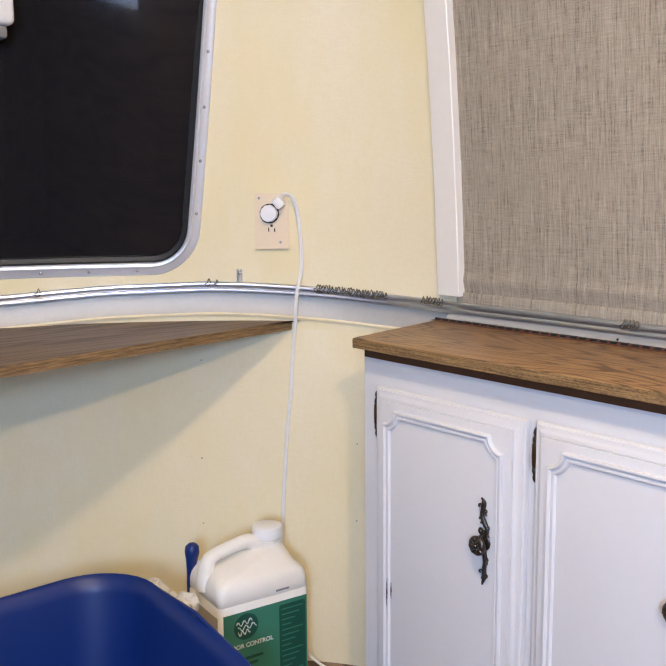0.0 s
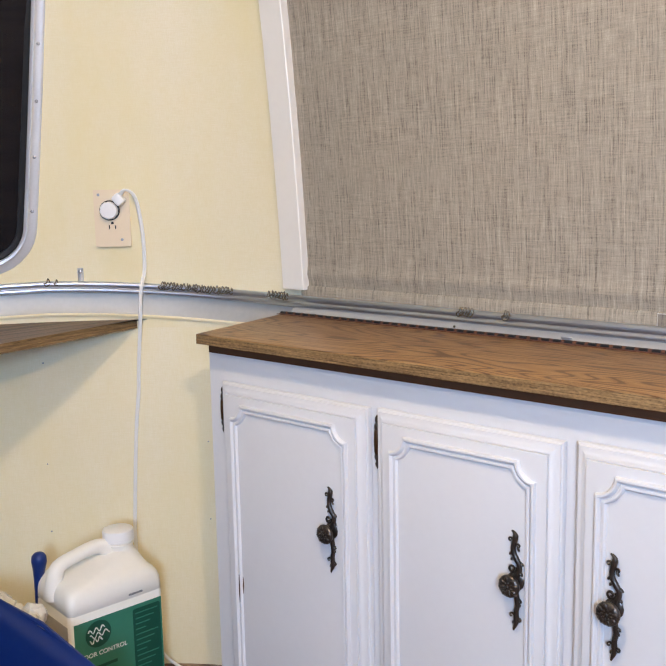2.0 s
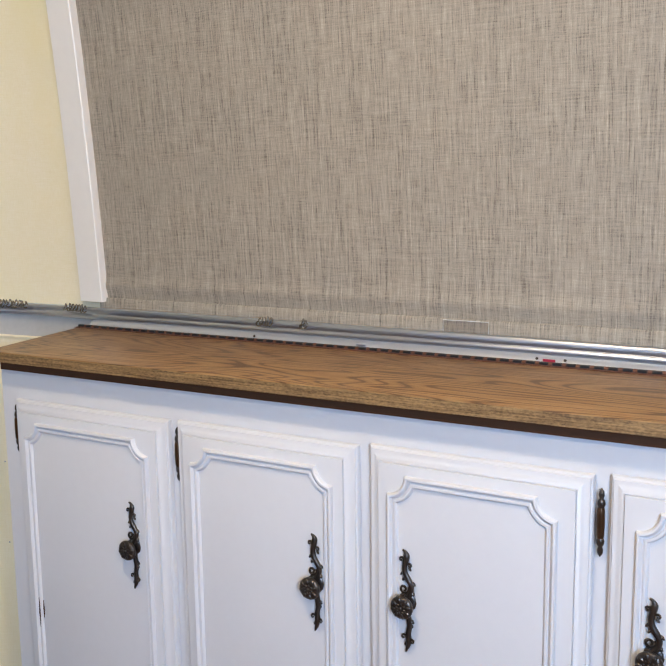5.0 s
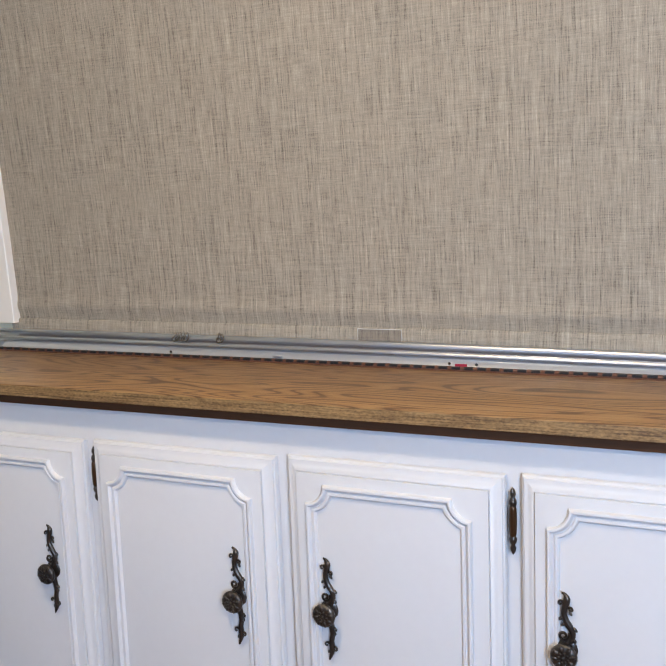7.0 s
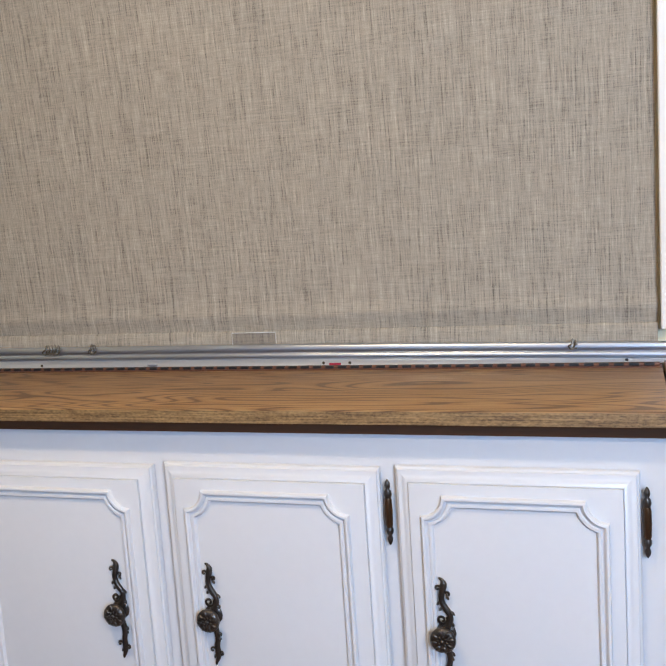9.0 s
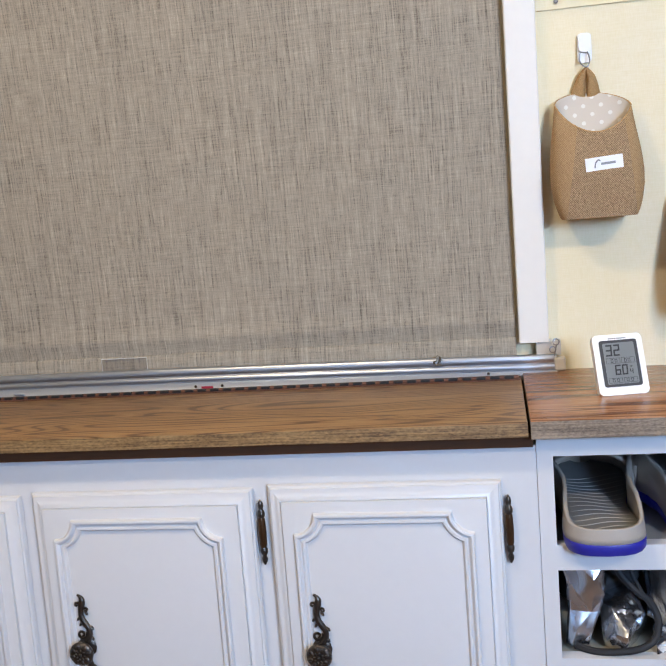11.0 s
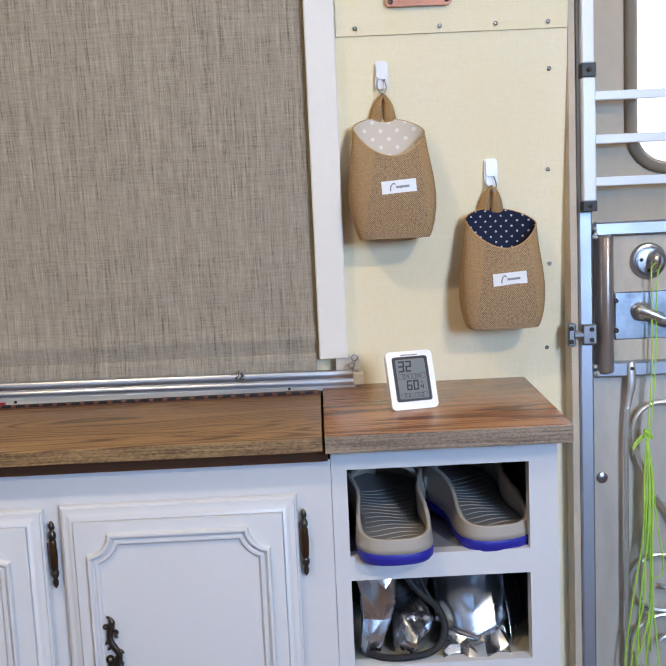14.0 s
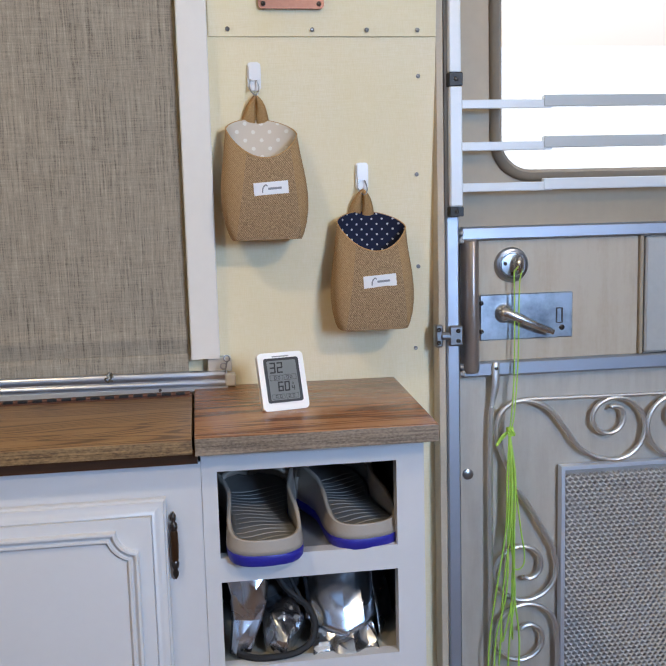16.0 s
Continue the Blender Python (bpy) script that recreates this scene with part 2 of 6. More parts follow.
OUTLET_CREAM = vary("cream_plastic", (0.81, 0.665, 0.455), 0.35, amount=0.03, size=20, depth=0.0001)
CORD_WHITE = vary("white_cord", (0.80, 0.79, 0.76), 0.4, amount=0.04, size=40, depth=0.0001)
TUB_BLUE = vary("blue_plastic", (0.004, 0.023, 0.150), 0.42, amount=0.06, size=12, depth=0.00003)
JUG_WHITE = vary("jug_plastic", (0.86, 0.825, 0.75), 0.38, amount=0.03, size=12, depth=0.0002)
LABEL_GREEN = vary("green_label", (0.045, 0.20, 0.130), 0.35, amount=0.06, size=20, depth=0.0)
LABEL_DEEP = vary("deep_green_label", (0.010, 0.075, 0.050), 0.35, amount=0.05, size=20, depth=0.0)
LABEL_TAN = vary("tan_label", (0.45, 0.40, 0.33), 0.4, amount=0.2, size=50, depth=0.0)
INK_WHITE = vary("white_ink", (0.75, 0.76, 0.74), 0.4, amount=0.02, size=40, depth=0.0)
INK_DARK = vary("dark_ink", (0.012, 0.013, 0.016), 0.7, amount=0.05, size=40, depth=0.0)
INK_GREY = vary("grey_ink", (0.25, 0.25, 0.25), 0.4, amount=0.05, size=40, depth=0.0)
LCD = vary("lcd_grey", (0.135, 0.146, 0.146), 0.45, amount=0.04, size=20, depth=0.0)
LCD_RIM = vary("lcd_rim", (0.014, 0.014, 0.017), 0.5, amount=0.05, size=20, depth=0.0)
BURLAP_SIDE = make_burlap("tan_canvas", (0.46, 0.27, 0.11), (0.66, 0.43, 0.20), 900)
BURLAP = make_bag("burlap_bag", (0.15, 0.095, 0.048), (0.60, 0.42, 0.245), (0.52, 0.32, 0.14))
DOTS_PALE = make_dots("pale_dotted_lining", (0.68, 0.60, 0.49), (0.82, 0.78, 0.70), 62, 0.17)
DOTS_NAVY = make_dots("navy_dotted_lining", (0.020, 0.024, 0.050), (0.55, 0.56, 0.60), 96, 0.14)
CLOG_GREY = vary("clog_grey_foam", (0.38, 0.335, 0.285), 0.55, amount=0.06, size=50)
CLOG_BED = vary("clog_footbed", (0.165, 0.163, 0.16), 0.6, amount=0.06, size=50)
CLOG_RIDGE = vary("clog_ridge", (0.34, 0.325, 0.30), 0.55, amount=0.06, size=50)
CLOG_BLUE = vary("clog_blue_sole", (0.022, 0.020, 0.30), 0.45, amount=0.1, size=50)
FOIL = make_foil()
FOIL_BLACK = vary("black_cloth", (0.012, 0.012, 0.014), 0.7, amount=0.3, size=80)
DOOR_LOWER = make_stained("door_lower_skin", (0.56, 0.52, 0.455), (0.42, 0.37, 0.31), 0.42, 0.25)
DOOR_SKIN = vary("door_skin", (0.37, 0.30, 0.21), 0.5, 0.1, 0.10, 10, 0.0003)
DOOR_PANEL = make_stained("door_beige_panel", (0.53, 0.47, 0.37), (0.40, 0.31, 0.21), 0.5)
FELT = vary("grey_felt_seal", (0.56, 0.48, 0.37), 0.85, amount=0.15, size=60, depth=0.001)
GATE_WHITE = vary("gate_white_metal", (0.72, 0.74, 0.76), 0.35, amount=0.03, size=20, depth=0.0001)
GATE_GREY = vary("gate_grey_metal", (0.50, 0.51, 0.50), 0.4, amount=0.03, size=20, depth=0.0001)
LIME = vary("lime_cord", (0.45, 0.70, 0.09), 0.6, amount=0.2, size=200, depth=0.0003)
COPPER = vary("copper_plaque", (0.30, 0.14, 0.09), 0.4, 0.6, 0.25, 40)
RED = vary("red_sticker", (0.35, 0.02, 0.05), 0.4, amount=0.1, size=40, depth=0.0)
FLOOR_WOOD = make_oak("floor_vinyl", (0.08, 0.04, 0.02), (0.20, 0.12, 0.07), (0.27, 0.17, 0.10), across=7, rings=9, rough=0.4)
# made-up dark brown for the unseen walls, so they bounce less light
UNSEEN_BROWN = make_oak("unseen_wall_brown", (0.09, 0.05, 0.028), (0.22, 0.14, 0.085), (0.30, 0.20, 0.125), across=7, rings=9, rough=0.5, along=0.8)
CEILING_MAT = vary("ceiling_paint", (0.78, 0.75, 0.66), 0.6, amount=0.05, size=8)
OUTSIDE = vary("dry_ground", (0.76, 0.73, 0.66), 0.9, amount=0.2, size=2)
SEAL_BROWN = vary("brown_rubber_seal", (0.20, 0.165, 0.12), 0.55, amount=0.12, size=30)
# the deep cubbies' shadow, put into a dark board colour
CUBBY_SHADOW = vary("cubby_shadow_board", (0.045, 0.046, 0.046), 0.7, amount=0.3, size=20)
SHELF_GREY = vary("grey_shelf_board", (0.26, 0.265, 0.27), 0.6, amount=0.15, size=25)
SHELF_RAW = vary("raw_shelf_board", (0.50, 0.46, 0.37), 0.6, amount=0.12, size=25)
MESH_BACK = vary("dark_screen", (0.44, 0.42, 0.40), 0.6, amount=0.2, size=60)

# ---------------------------------------------------------------- mesh helpers
BASE = {}


def root(name, at, label, category, group="", kind=""):
    """An empty at the base of a thing."""
    ob = new(name)
    ob.location = at
    BASE[ob] = Vector(at)
    return tagged(ob, label, category, group, kind)


def finish(bm, name, material, sharp=35):
    me = bpy.data.meshes.new(name)
    bmesh.ops.recalc_face_normals(bm, faces=bm.faces[:])
    bm.to_mesh(me)
    bm.free()
    for p in me.polygons:
        p.use_smooth = True
    me.set_sharp_from_angle(angle=radians(sharp))
    for m in material if isinstance(material, (list, tuple)) else [material]:
        me.materials.append(m)
    return me


def part(name, bm, material, parent, label="", sharp=35, thick=0.0, rim=True):
    """Links a bmesh in world places as ONE mesh under a thing or a part."""
    bmesh.ops.translate(bm, verts=bm.verts[:], vec=-BASE[parent])
    ob = new(name, finish(bm, name, material, sharp))
    ob.parent = parent
    BASE[ob] = BASE[parent]
    if thick:
        mod = ob.modifiers.new("thickness", "SOLIDIFY")
        mod.thickness, mod.offset, mod.use_rim = thick, 0.0, rim
    return tagged(ob, label)


def solo(name, bm, material, at, label, category, group="", kind="", sharp=35, thick=0.0, rim=True):
    """A thing that is one mesh."""
    bmesh.ops.translate(bm, verts=bm.verts[:], vec=-Vector(at))
    ob = new(name, finish(bm, name, material, sharp))
    ob.location = at
    BASE[ob] = Vector(at)
    if thick:
        mod = ob.modifiers.new("thickness", "SOLIDIFY")
        mod.thickness, mod.offset, mod.use_rim = thick, 0.0, rim
    return tagged(ob, label, category, group, kind)


def box(bm, x0, x1, y0, y1, z0, z1, bevel=0.0, seg=1, turn=None, mat=0):
    m = Matrix.Translation(((x0 + x1) / 2, (y0 + y1) / 2, (z0 + z1) / 2))
    if turn is not None:
        m = m @ turn
    m = m @ Matrix.Diagonal((abs(x1 - x0), abs(y1 - y0), abs(z1 - z0), 1))
    before = len(bm.faces)
    verts = bmesh.ops.create_cube(bm, size=1, matrix=m)["verts"]
    if bevel:
        edges = list({e for v in verts for e in v.link_edges})
        bmesh.ops.bevel(bm, geom=edges, offset=bevel, segments=seg, profile=0.5, affect="EDGES")
    if mat:
        for f in list(bm.faces)[before:]:
            f.material_index = mat
    return bm


def B():
    return bmesh.new()


def grid(bm, rows, close_u=False, close_v=False, mat=0):
    """Faces over rows of points."""
    vs = [[bm.verts.new(p) for p in r] for r in rows]
    nu, nv = len(vs), len(vs[0])
    for i in range(nu if close_u else nu - 1):
        for j in range(nv if close_v else nv - 1):
            a, b = vs[i], vs[(i + 1) % nu]
            k = (j + 1) % nv
            f = bm.faces.new((a[j], a[k], b[k], b[j]))
            f.material_index = mat
    return vs


def cap(bm, ring, mat=0):
    f = bm.faces.new(ring)
    f.material_index = mat


def tube(bm, path, radius, n=8, closed=False, squash=1.0, ends=True, mat=0):
    """A round rod along points; radius: a number or one for each point; squash flattens it along y."""
    pts = [Vector(p) for p in path]
    rr = radius if isinstance(radius, (list, tuple)) else [radius] * len(pts)
    rows, up = [], None
    for k, p in enumerate(pts):
        a = pts[k - 1] if (k or closed) else p
        b = pts[(k + 1) % len(pts)] if (k + 1 < len(pts) or closed) else p
        d = (b - a).normalized()
        if up is None:
            up = Vector((0, 1, 0)) if abs(d.y) < 0.9 else Vector((1, 0, 0))
        side = d.cross(up).normalized()
        up = side.cross(d).normalized()
        ring = []
        for j in range(n):
            t = 2 * math.pi * j / n
            ring.append(p + rr[k] * (math.cos(t) * side + math.sin(t) * up * squash))
        rows.append(ring)
    vs = grid(bm, rows, close_u=closed, close_v=True, mat=mat)
    if ends and not closed:
        cap(bm, vs[0][::-1], mat), cap(bm, vs[-1], mat)
    return bm


def lathe(bm, at, axis, profile, n=16, mat=0):
    """A turned shape: profile of (along, radius) from a place along an axis."""
    axis = Vector(axis).normalized()
    side = axis.orthogonal().normalized()
    other = axis.cross(side)
    at = Vector(at)
    rows = []
    for d, r in profile:
        rows.append([at + axis * d + max(r, 1e-5) * (math.cos(2 * math.pi * j / n) * side + math.sin(2 * math.pi * j / n) * other) for j in range(n)])
    vs = grid(bm, rows, close_v=True, mat=mat)
    cap(bm, vs[0][::-1], mat), cap(bm, vs[-1], mat)
    return bm


def blob(bm, at, rx, ry, rz, u=10, v=7, turn=None):
    m = Matrix.Translation(at) @ (turn if turn is not None else Matrix()) @ Matrix.Diagonal((rx, ry, rz, 1))
    bmesh.ops.create_uvsphere(bm, u_segments=u, v_segments=v, radius=1.0, matrix=m)
    return bm


def smooth_path(points, n=6):
    """Points of a smooth line through the given ones."""
    p = [Vector(q) for q in points]
    out = []
    for k in range(len(p) - 1):
        a, b, c, d = p[max(k - 1, 0)], p[k], p[k + 1], p[min(k + 2, len(p) - 1)]
        for j in range(n):
            t = j / n
            out.append(0.5 * (2 * b + (c - a) * t + (2 * a - 5 * b + 4 * c - d) * t * t + (3 * b - a - 3 * c + d) * t ** 3))
    return out + [p[-1]]


def frame_sweep(bm, path, profile, mat=0):
    """A moulding along a closed path in the plane of x and z. profile: (inwards, forwards) pairs."""
    n, rows = len(path), []
    area = sum(path[k][0] * path[(k + 1) % n][1] - path[(k + 1) % n][0] * path[k][1] for k in range(n))
    s = 1 if area > 0 else -1
    for k in range(n):
        a, b, c = (np.array(path[(k + q) % n], float) for q in (-1, 0, 1))
        d0, d1 = (b - a) / np.linalg.norm(b - a), (c - b) / np.linalg.norm(c - b)
        n0, n1 = s * np.array([-d0[1], d0[0]]), s * np.array([-d1[1], d1[0]])
        m = (n0 + n1) / max(0.45, 1 + n0 @ n1)
        rows.append((b, m))
    grid(bm, [[(b[0] + m[0] * i, y, b[1] + m[1] * i) for i, y in profile] for b, m in rows], close_u=True, mat=mat)
    return bm


def rounded(x0, x1, z0, z1, r, n=6):
    out = []
    for cx, cz, a in ((x1 - r, z1 - r, 0), (x0 + r, z1 - r, 90), (x0 + r, z0 + r, 180), (x1 - r, z0 + r, 270)):
        out += [(cx + r * math.cos(radians(a + 90 * k / n)), cz + r * math.sin(radians(a + 90 * k / n))) for k in range(n + 1)]
    return out


def prism(bm, outline, y0, y1, mat=0):
    """An outline in x and z, given thickness along y."""
    a = [bm.verts.new((x, y0, z)) for x, z in outline]
    b = [bm.verts.new((x, y1, z)) for x, z in outline]
    cap(bm, a, mat), cap(bm, b[::-1], mat)
    for k in range(len(a)):
        q = (k + 1) % len(a)
        bm.faces.new((a[k], b[k], b[q], a[q])).material_index = mat
    return bm


def writing(name, text, size, m, material, parent, label=""):
    """Raised letters, turned into a mesh."""
    cu = bpy.data.curves.new(name, "FONT")
    cu.body, cu.size, cu.extrude, cu.align_x, cu.align_y = text, size, 0.0002, "CENTER", "CENTER"
    cu.offset = size * 0.022
    ob = new("letters", cu)
    bpy.context.view_layer.update()
    me = bpy.data.meshes.new_from_object(ob.evaluated_get(bpy.context.evaluated_depsgraph_get()))
    bpy.data.objects.remove(ob)
    me.transform(Matrix.Translation(-BASE[parent]) @ m)
    me.materials.clear()
    me.materials.append(material)
    out = new(name, me)
    out.parent = parent
    BASE[out] = BASE[parent]
    return tagged(out, label)


# ---------------------------------------------------------------- the shell of the trailer
WY, SX = 0.297, -0.74
R1, A1, R2, A2 = 0.45, radians(38), 1.2, radians(88)      # a tight bend, then a wide bow round the end
S1 = R1 * A1
S2 = S1 + R2 * (A2 - A1)
FLOOR_Z, CEIL_Z, TOP = 0.0, 1.95, 0.80


def lean(z, s=0.0):
    """How far the wall comes inwards above its upright foot."""
    d = max(0.0, z - 0.84)
    k = 1 + (END_LEAN - 1) * min(1, max(0, (s - 0.1) / 0.4))
    return k * (0.05 * d + 0.06 * d * d)


END_LEAN = 1.0


def plan(s):
    """The inner face of the curved wall: place and inward way at the length s along it, 0 where the curve begins."""
    if s <= 0:
        return np.array([SX - s, WY]), np.array([0.0, -1.0])
    a = min(s, S1) / R1
    p = np.array([SX - R1 * math.sin(a), WY - R1 + R1 * math.cos(a)])
    if s > S1:
        b = A1 + (min(s, S2) - S1) / R2
        p = p + R2 * np.array([math.sin(a) - math.sin(b), math.cos(b) - math.cos(a)])
        a = b
    if s > S2:
        p = p + (s - S2) * np.array([-math.cos(a), -math.sin(a)])
    return p, np.array([math.sin(a), -math.cos(a)])


def slant(s, z):
    """The end window's slanted side: the wall's grid follows it there."""
    k = min(1, max(0, (s - 0.42) / 0.12)) * min(1, max(0, (1.3 - s) / 0.5))
    return s - 0.118 * (z - 1.0) * k if z > 0.86 else s


def wall(s, z, off=0.0):
    p, n = plan(s)
    p = p + n * (off + lean(z, s))
    return Vector((p[0], p[1], z))


def at_x(x):
    return SX - x if x >= SX else R1 * math.asin(min(1, (SX - x) / R1))


W_S0, W_S1, W_Z0, W_Z1 = 0.588, 1.75, 0.892, 1.56   # the end window's opening
S_END = 2.80


def curved_sheet(bm, s_list, z_list, off, hole=None, corner=0.0):
    cache = {}

    def v(i, j):
        if (i, j) not in cache:
            cache[i, j] = bm.verts.new(wall(slant(s_list[i], z_list[j]), z_list[j], off))
        return cache[i, j]

    for i in range(len(s_list) - 1):
        for j in range(len(z_list) - 1):
            s, z = (s_list[i] + s_list[i + 1]) / 2, (z_list[j] + z_list[j + 1]) / 2
            if hole and hole[0] < s < hole[1] and hole[2] < z < hole[3]:
                continue
            bm.faces.new((v(i, j), v(i + 1, j), v(i + 1, j + 1), v(i, j + 1)))
    if corner:                                       # the opening's lower corner is not square
        s, z = hole[0], hole[2]
        bm.faces.new([bm.verts.new(wall(slant(s + a, z + b), z + b, off)) for a, b in ((0, 0), (corner, 0), (0, corner))])
    return bm


right_s = at_x(0.966)
s_up = sorted({right_s, -0.3, 0.0, W_S0, W_S1, S_END, *(0.05 * k for k in range(1, 56) if abs(0.05 * k - W_S0) > 0.02 and abs(0.05 * k - W_S1) > 0.02)})
z_up = sorted({0.795, 0.84, W_Z0, W_Z1, CEIL_Z, *(0.84 + 0.07 * k for k in range(1, 16) if abs(0.84 + 0.07 * k - W_Z0) > 0.02 and abs(0.84 + 0.07 * k - W_Z1) > 0.02)})
wall_north = tagged(new("wall_north", finish(curved_sheet(B(), s_up, z_up, 0.0, (W_S0, W_S1, W_Z0, W_Z1), corner=0.030), "wall_north", PAPER, 60)),
                    "cream linen-textured wallpaper on a curved trailer wall", "wall", kind="structure")
wall_north.modifiers.new("thickness", "SOLIDIFY").thickness = 0.03
wall_north.modifiers["thickness"].offset = 1.0
wall_north.modifiers["thickness"].use_rim = False
s_low = sorted({right_s, -0.3, 0.0, S_END, *(0.05 * k for k in range(1, 56))})
bm = curved_sheet(B(), [s for s in s_low if s >= 0], [FLOOR_Z, 0.2, 0.4, 0.6, 0.762], 0.010)
curved_sheet(bm, [s for s in s_low if s <= 0], [FLOOR_Z, 0.4, 0.795], 0.0)
wall_lower = tagged(new("wall_lower", finish(bm, "wall_lower", PAPER, 60)), "cream wallpaper on the lower trailer wall", "wall", kind="structure")
wall_lower.modifiers.new("thickness", "SOLIDIFY").thickness = 0.02
wall_lower.modifiers["thickness"].offset = 1.0
wall_lower.modifiers["thickness"].use_rim = False


def rail_top(s):
    return float(np.interp(s, [-1.4, -0.9, -0.1, 0.023, 0.184, 0.315, 0.46, 0.56, 0.78, 0.99, 1.4], [0.824, 0.829, 0.831, 0.830, 0.836, 0.846, 0.855, 0.858, 0.853, 0.840, 0.835]))


def sweep_wall(bm, s_list, profile, mat=0):
    """A strip along the wall. profile: a function of s that gives (off, z) pairs."""
    vs = grid(bm, [[Vector((*(plan(s)[0] + plan(s)[1] * o), z)) for o, z in profile(s)] for s in s_list], mat=mat)
    return bm




def lip_z(s):
    return rail_top(s) - 0.0705


s_cove = [0.005 + 0.04 * k for k in range(0, 70)]
solo("trim_cove", sweep_wall(B(), s_cove, lambda s: [(0.0, rail_top(s) - 0.016), (0.004, rail_top(s) - 0.030), (0.007, rail_top(s) - 0.045), (0.010, lip_z(s) + 0.010), (0.014, lip_z(s) + 0.003)]),
     ALU_DULL, wall(0.3, 0.79), "dull grey aluminium cove strip below the curtain rail", "trim", kind="structure", thick=0.002, rim=False)
solo("trim_lip", sweep_wall(B(), s_cove, lambda s: [(0.010, lip_z(s) + 0.004), (0.016, lip_z(s) + 0.004), (0.018, lip_z(s) + 0.001), (0.016, lip_z(s) - 0.003), (0.0115, lip_z(s) - 0.004), (0.0112, 0.755)]),
     PAPER, wall(0.3, 0.76), "cream bead along the lower wall's upper edge", "trim", kind="structure")

bm = B()
box(bm, -2.0, 2.645, -2.145, 0.33, -0.05, 0.0)
solo("floor", bm, FLOOR_WOOD, (0, 0, -0.05), "brown wood-look vinyl floor", "floor", kind="structure")
bm = B()
box(bm, -2.0, 2.645, -2.145, 0.33, CEIL_Z, CEIL_Z + 0.04)
solo("ceiling", bm, CEILING_MAT, (0, 0, CEIL_Z), "plain cream trailer ceiling", "ceiling", kind="structure")
# the unseen walls behind and beside the camera, dark to cut bounced light, with the windows that light the place
bm = B()
# the opening from -0.8 to 0.1 is added for the side fill
for a in ((-2.2, -0.8, 0, CEIL_Z), (0.1, 1.28, 0, CEIL_Z), (1.72, 2.65, 0, CEIL_Z), (-0.8, 0.1, 0, 0.95), (-0.8, 0.1, 1.55, CEIL_Z), (1.28, 1.72, 0, 1.09), (1.28, 1.72, 1.59, CEIL_Z)):
    box(bm, a[0], a[1], -2.14, -2.10, a[2], a[3])
solo("wall_south", bm, UNSEEN_BROWN, (0, -2.12, 0), "unseen brown wall with two openings, dark to cut bounced light", "wall", kind="structure")
bm = B()
box(bm, 2.6, 2.64, -2.10, 0.40, 0, CEIL_Z)
solo("wall_east", bm, UNSEEN_BROWN, (2.6, -0.9, 0), "unseen brown end wall, dark to cut bounced light", "wall", kind="structure")
bm = B()
box(bm, 1.645, 2.6, WY, WY + 0.03, 0, CEIL_Z)
box(bm, 0.966, 1.645, WY, WY + 0.03, 1.86, CEIL_Z)
solo("wall_door_side", bm, PAPER, (2.1, WY, 0), "cream papered wall beside the entry door", "wall", kind="structure")
# unseen strip added behind the gap so no sun leaks past the seal
bm = B()
box(bm, 0.90, 1.03, 0.335, 0.347, 0.0, CEIL_Z)
solo("trim_door_jamb", bm, ALU_DULL, (0.96, 0.34, 0), "unseen grey strip outside the door gap, blocks stray sun", "trim", kind="structure")
bm = B()
box(bm, -60, 60, -60, 90, -0.60, -0.55)
solo("ground", bm, OUTSIDE, (0, 20, -0.55), "dry pale ground outside the trailer", "ground", kind="structure")

# added glowing sheet that turns the view through the door window white
BACKDROP_GLOW = Nodes("glowing_backdrop", 1.0, spec=0.0).color((0.85, 0.85, 0.84))
BACKDROP_GLOW.p.inputs["Emission Color"].default_value = (1.0, 0.985, 0.95, 1.0)
BACKDROP_GLOW.p.inputs["Emission Strength"].default_value = 2.3
solo("backdrop", box(B(), -30, 40, 45.0, 45.2, -0.55, 9.0), BACKDROP_GLOW.m, (5, 45, -0.55), "glowing white sheet standing in for the distance outside the door", "backdrop", kind="structure")

# overlapping upper panel with its seam
bm = B()
s0, s1 = at_x(0.964), at_x(0.648)
rows = [[wall(s, 1.2865, 0.0) for s in (s0, (s0 + s1) / 2, s1)]] + [[wall(s, z, 0.0035) for s in (s0, (s0 + s1) / 2, s1)] for z in (1.287, 1.36, 1.45, 1.6, 1.8, 1.945)]
grid(bm, rows)
solo("wall_panel_upper", bm, PAPER, wall(s0, 1.29), "cream upper wall panel lapped over the lower one", "wall panel", kind="structure")


def screw_at(p, way=(0, -1, 0), r=0.0032, dark=False):
    bm = B()
    lathe(bm, p, way, [(0, r), (0.0012, r * 0.95), (0.002, r * 0.55), (0.0021, r * 0.5), (0.0012, r * 0.42), (0.001, 0.0)], 10)
    return bm


screw = None
for x, z in ((0.674, 1.296), (0.790, 1.295), (0.866, 1.295), (0.938, 1.295), (0.941, 1.234), (0.940, 1.097), (0.943, 0.963), (0.939, 0.840)):
    p = wall(at_x(x), z, 0.0055 if z > 1.28 else 0.0)
    if screw is None:
        screw = solo("wall_screw", screw_at(p), STEEL, p, "small round steel screw in the wall panel", "screw", "wall screws")
    else:
        copy_thing(screw, Matrix.Translation(p))
for s, z in ((0.58, 0.687), (0.585, 0.469), (0.586, 0.32), (0.238, 0.509), (0.24, 0.337)):
    copy_thing(screw, Matrix.Translation(wall(s, z, 0.010)) @ pose(0, 0, 0, 0, 0, -math.degrees(math.atan2(plan(s)[1][0], -plan(s)[1][1])) * -1) @ Matrix.Scale(0.55, 4))

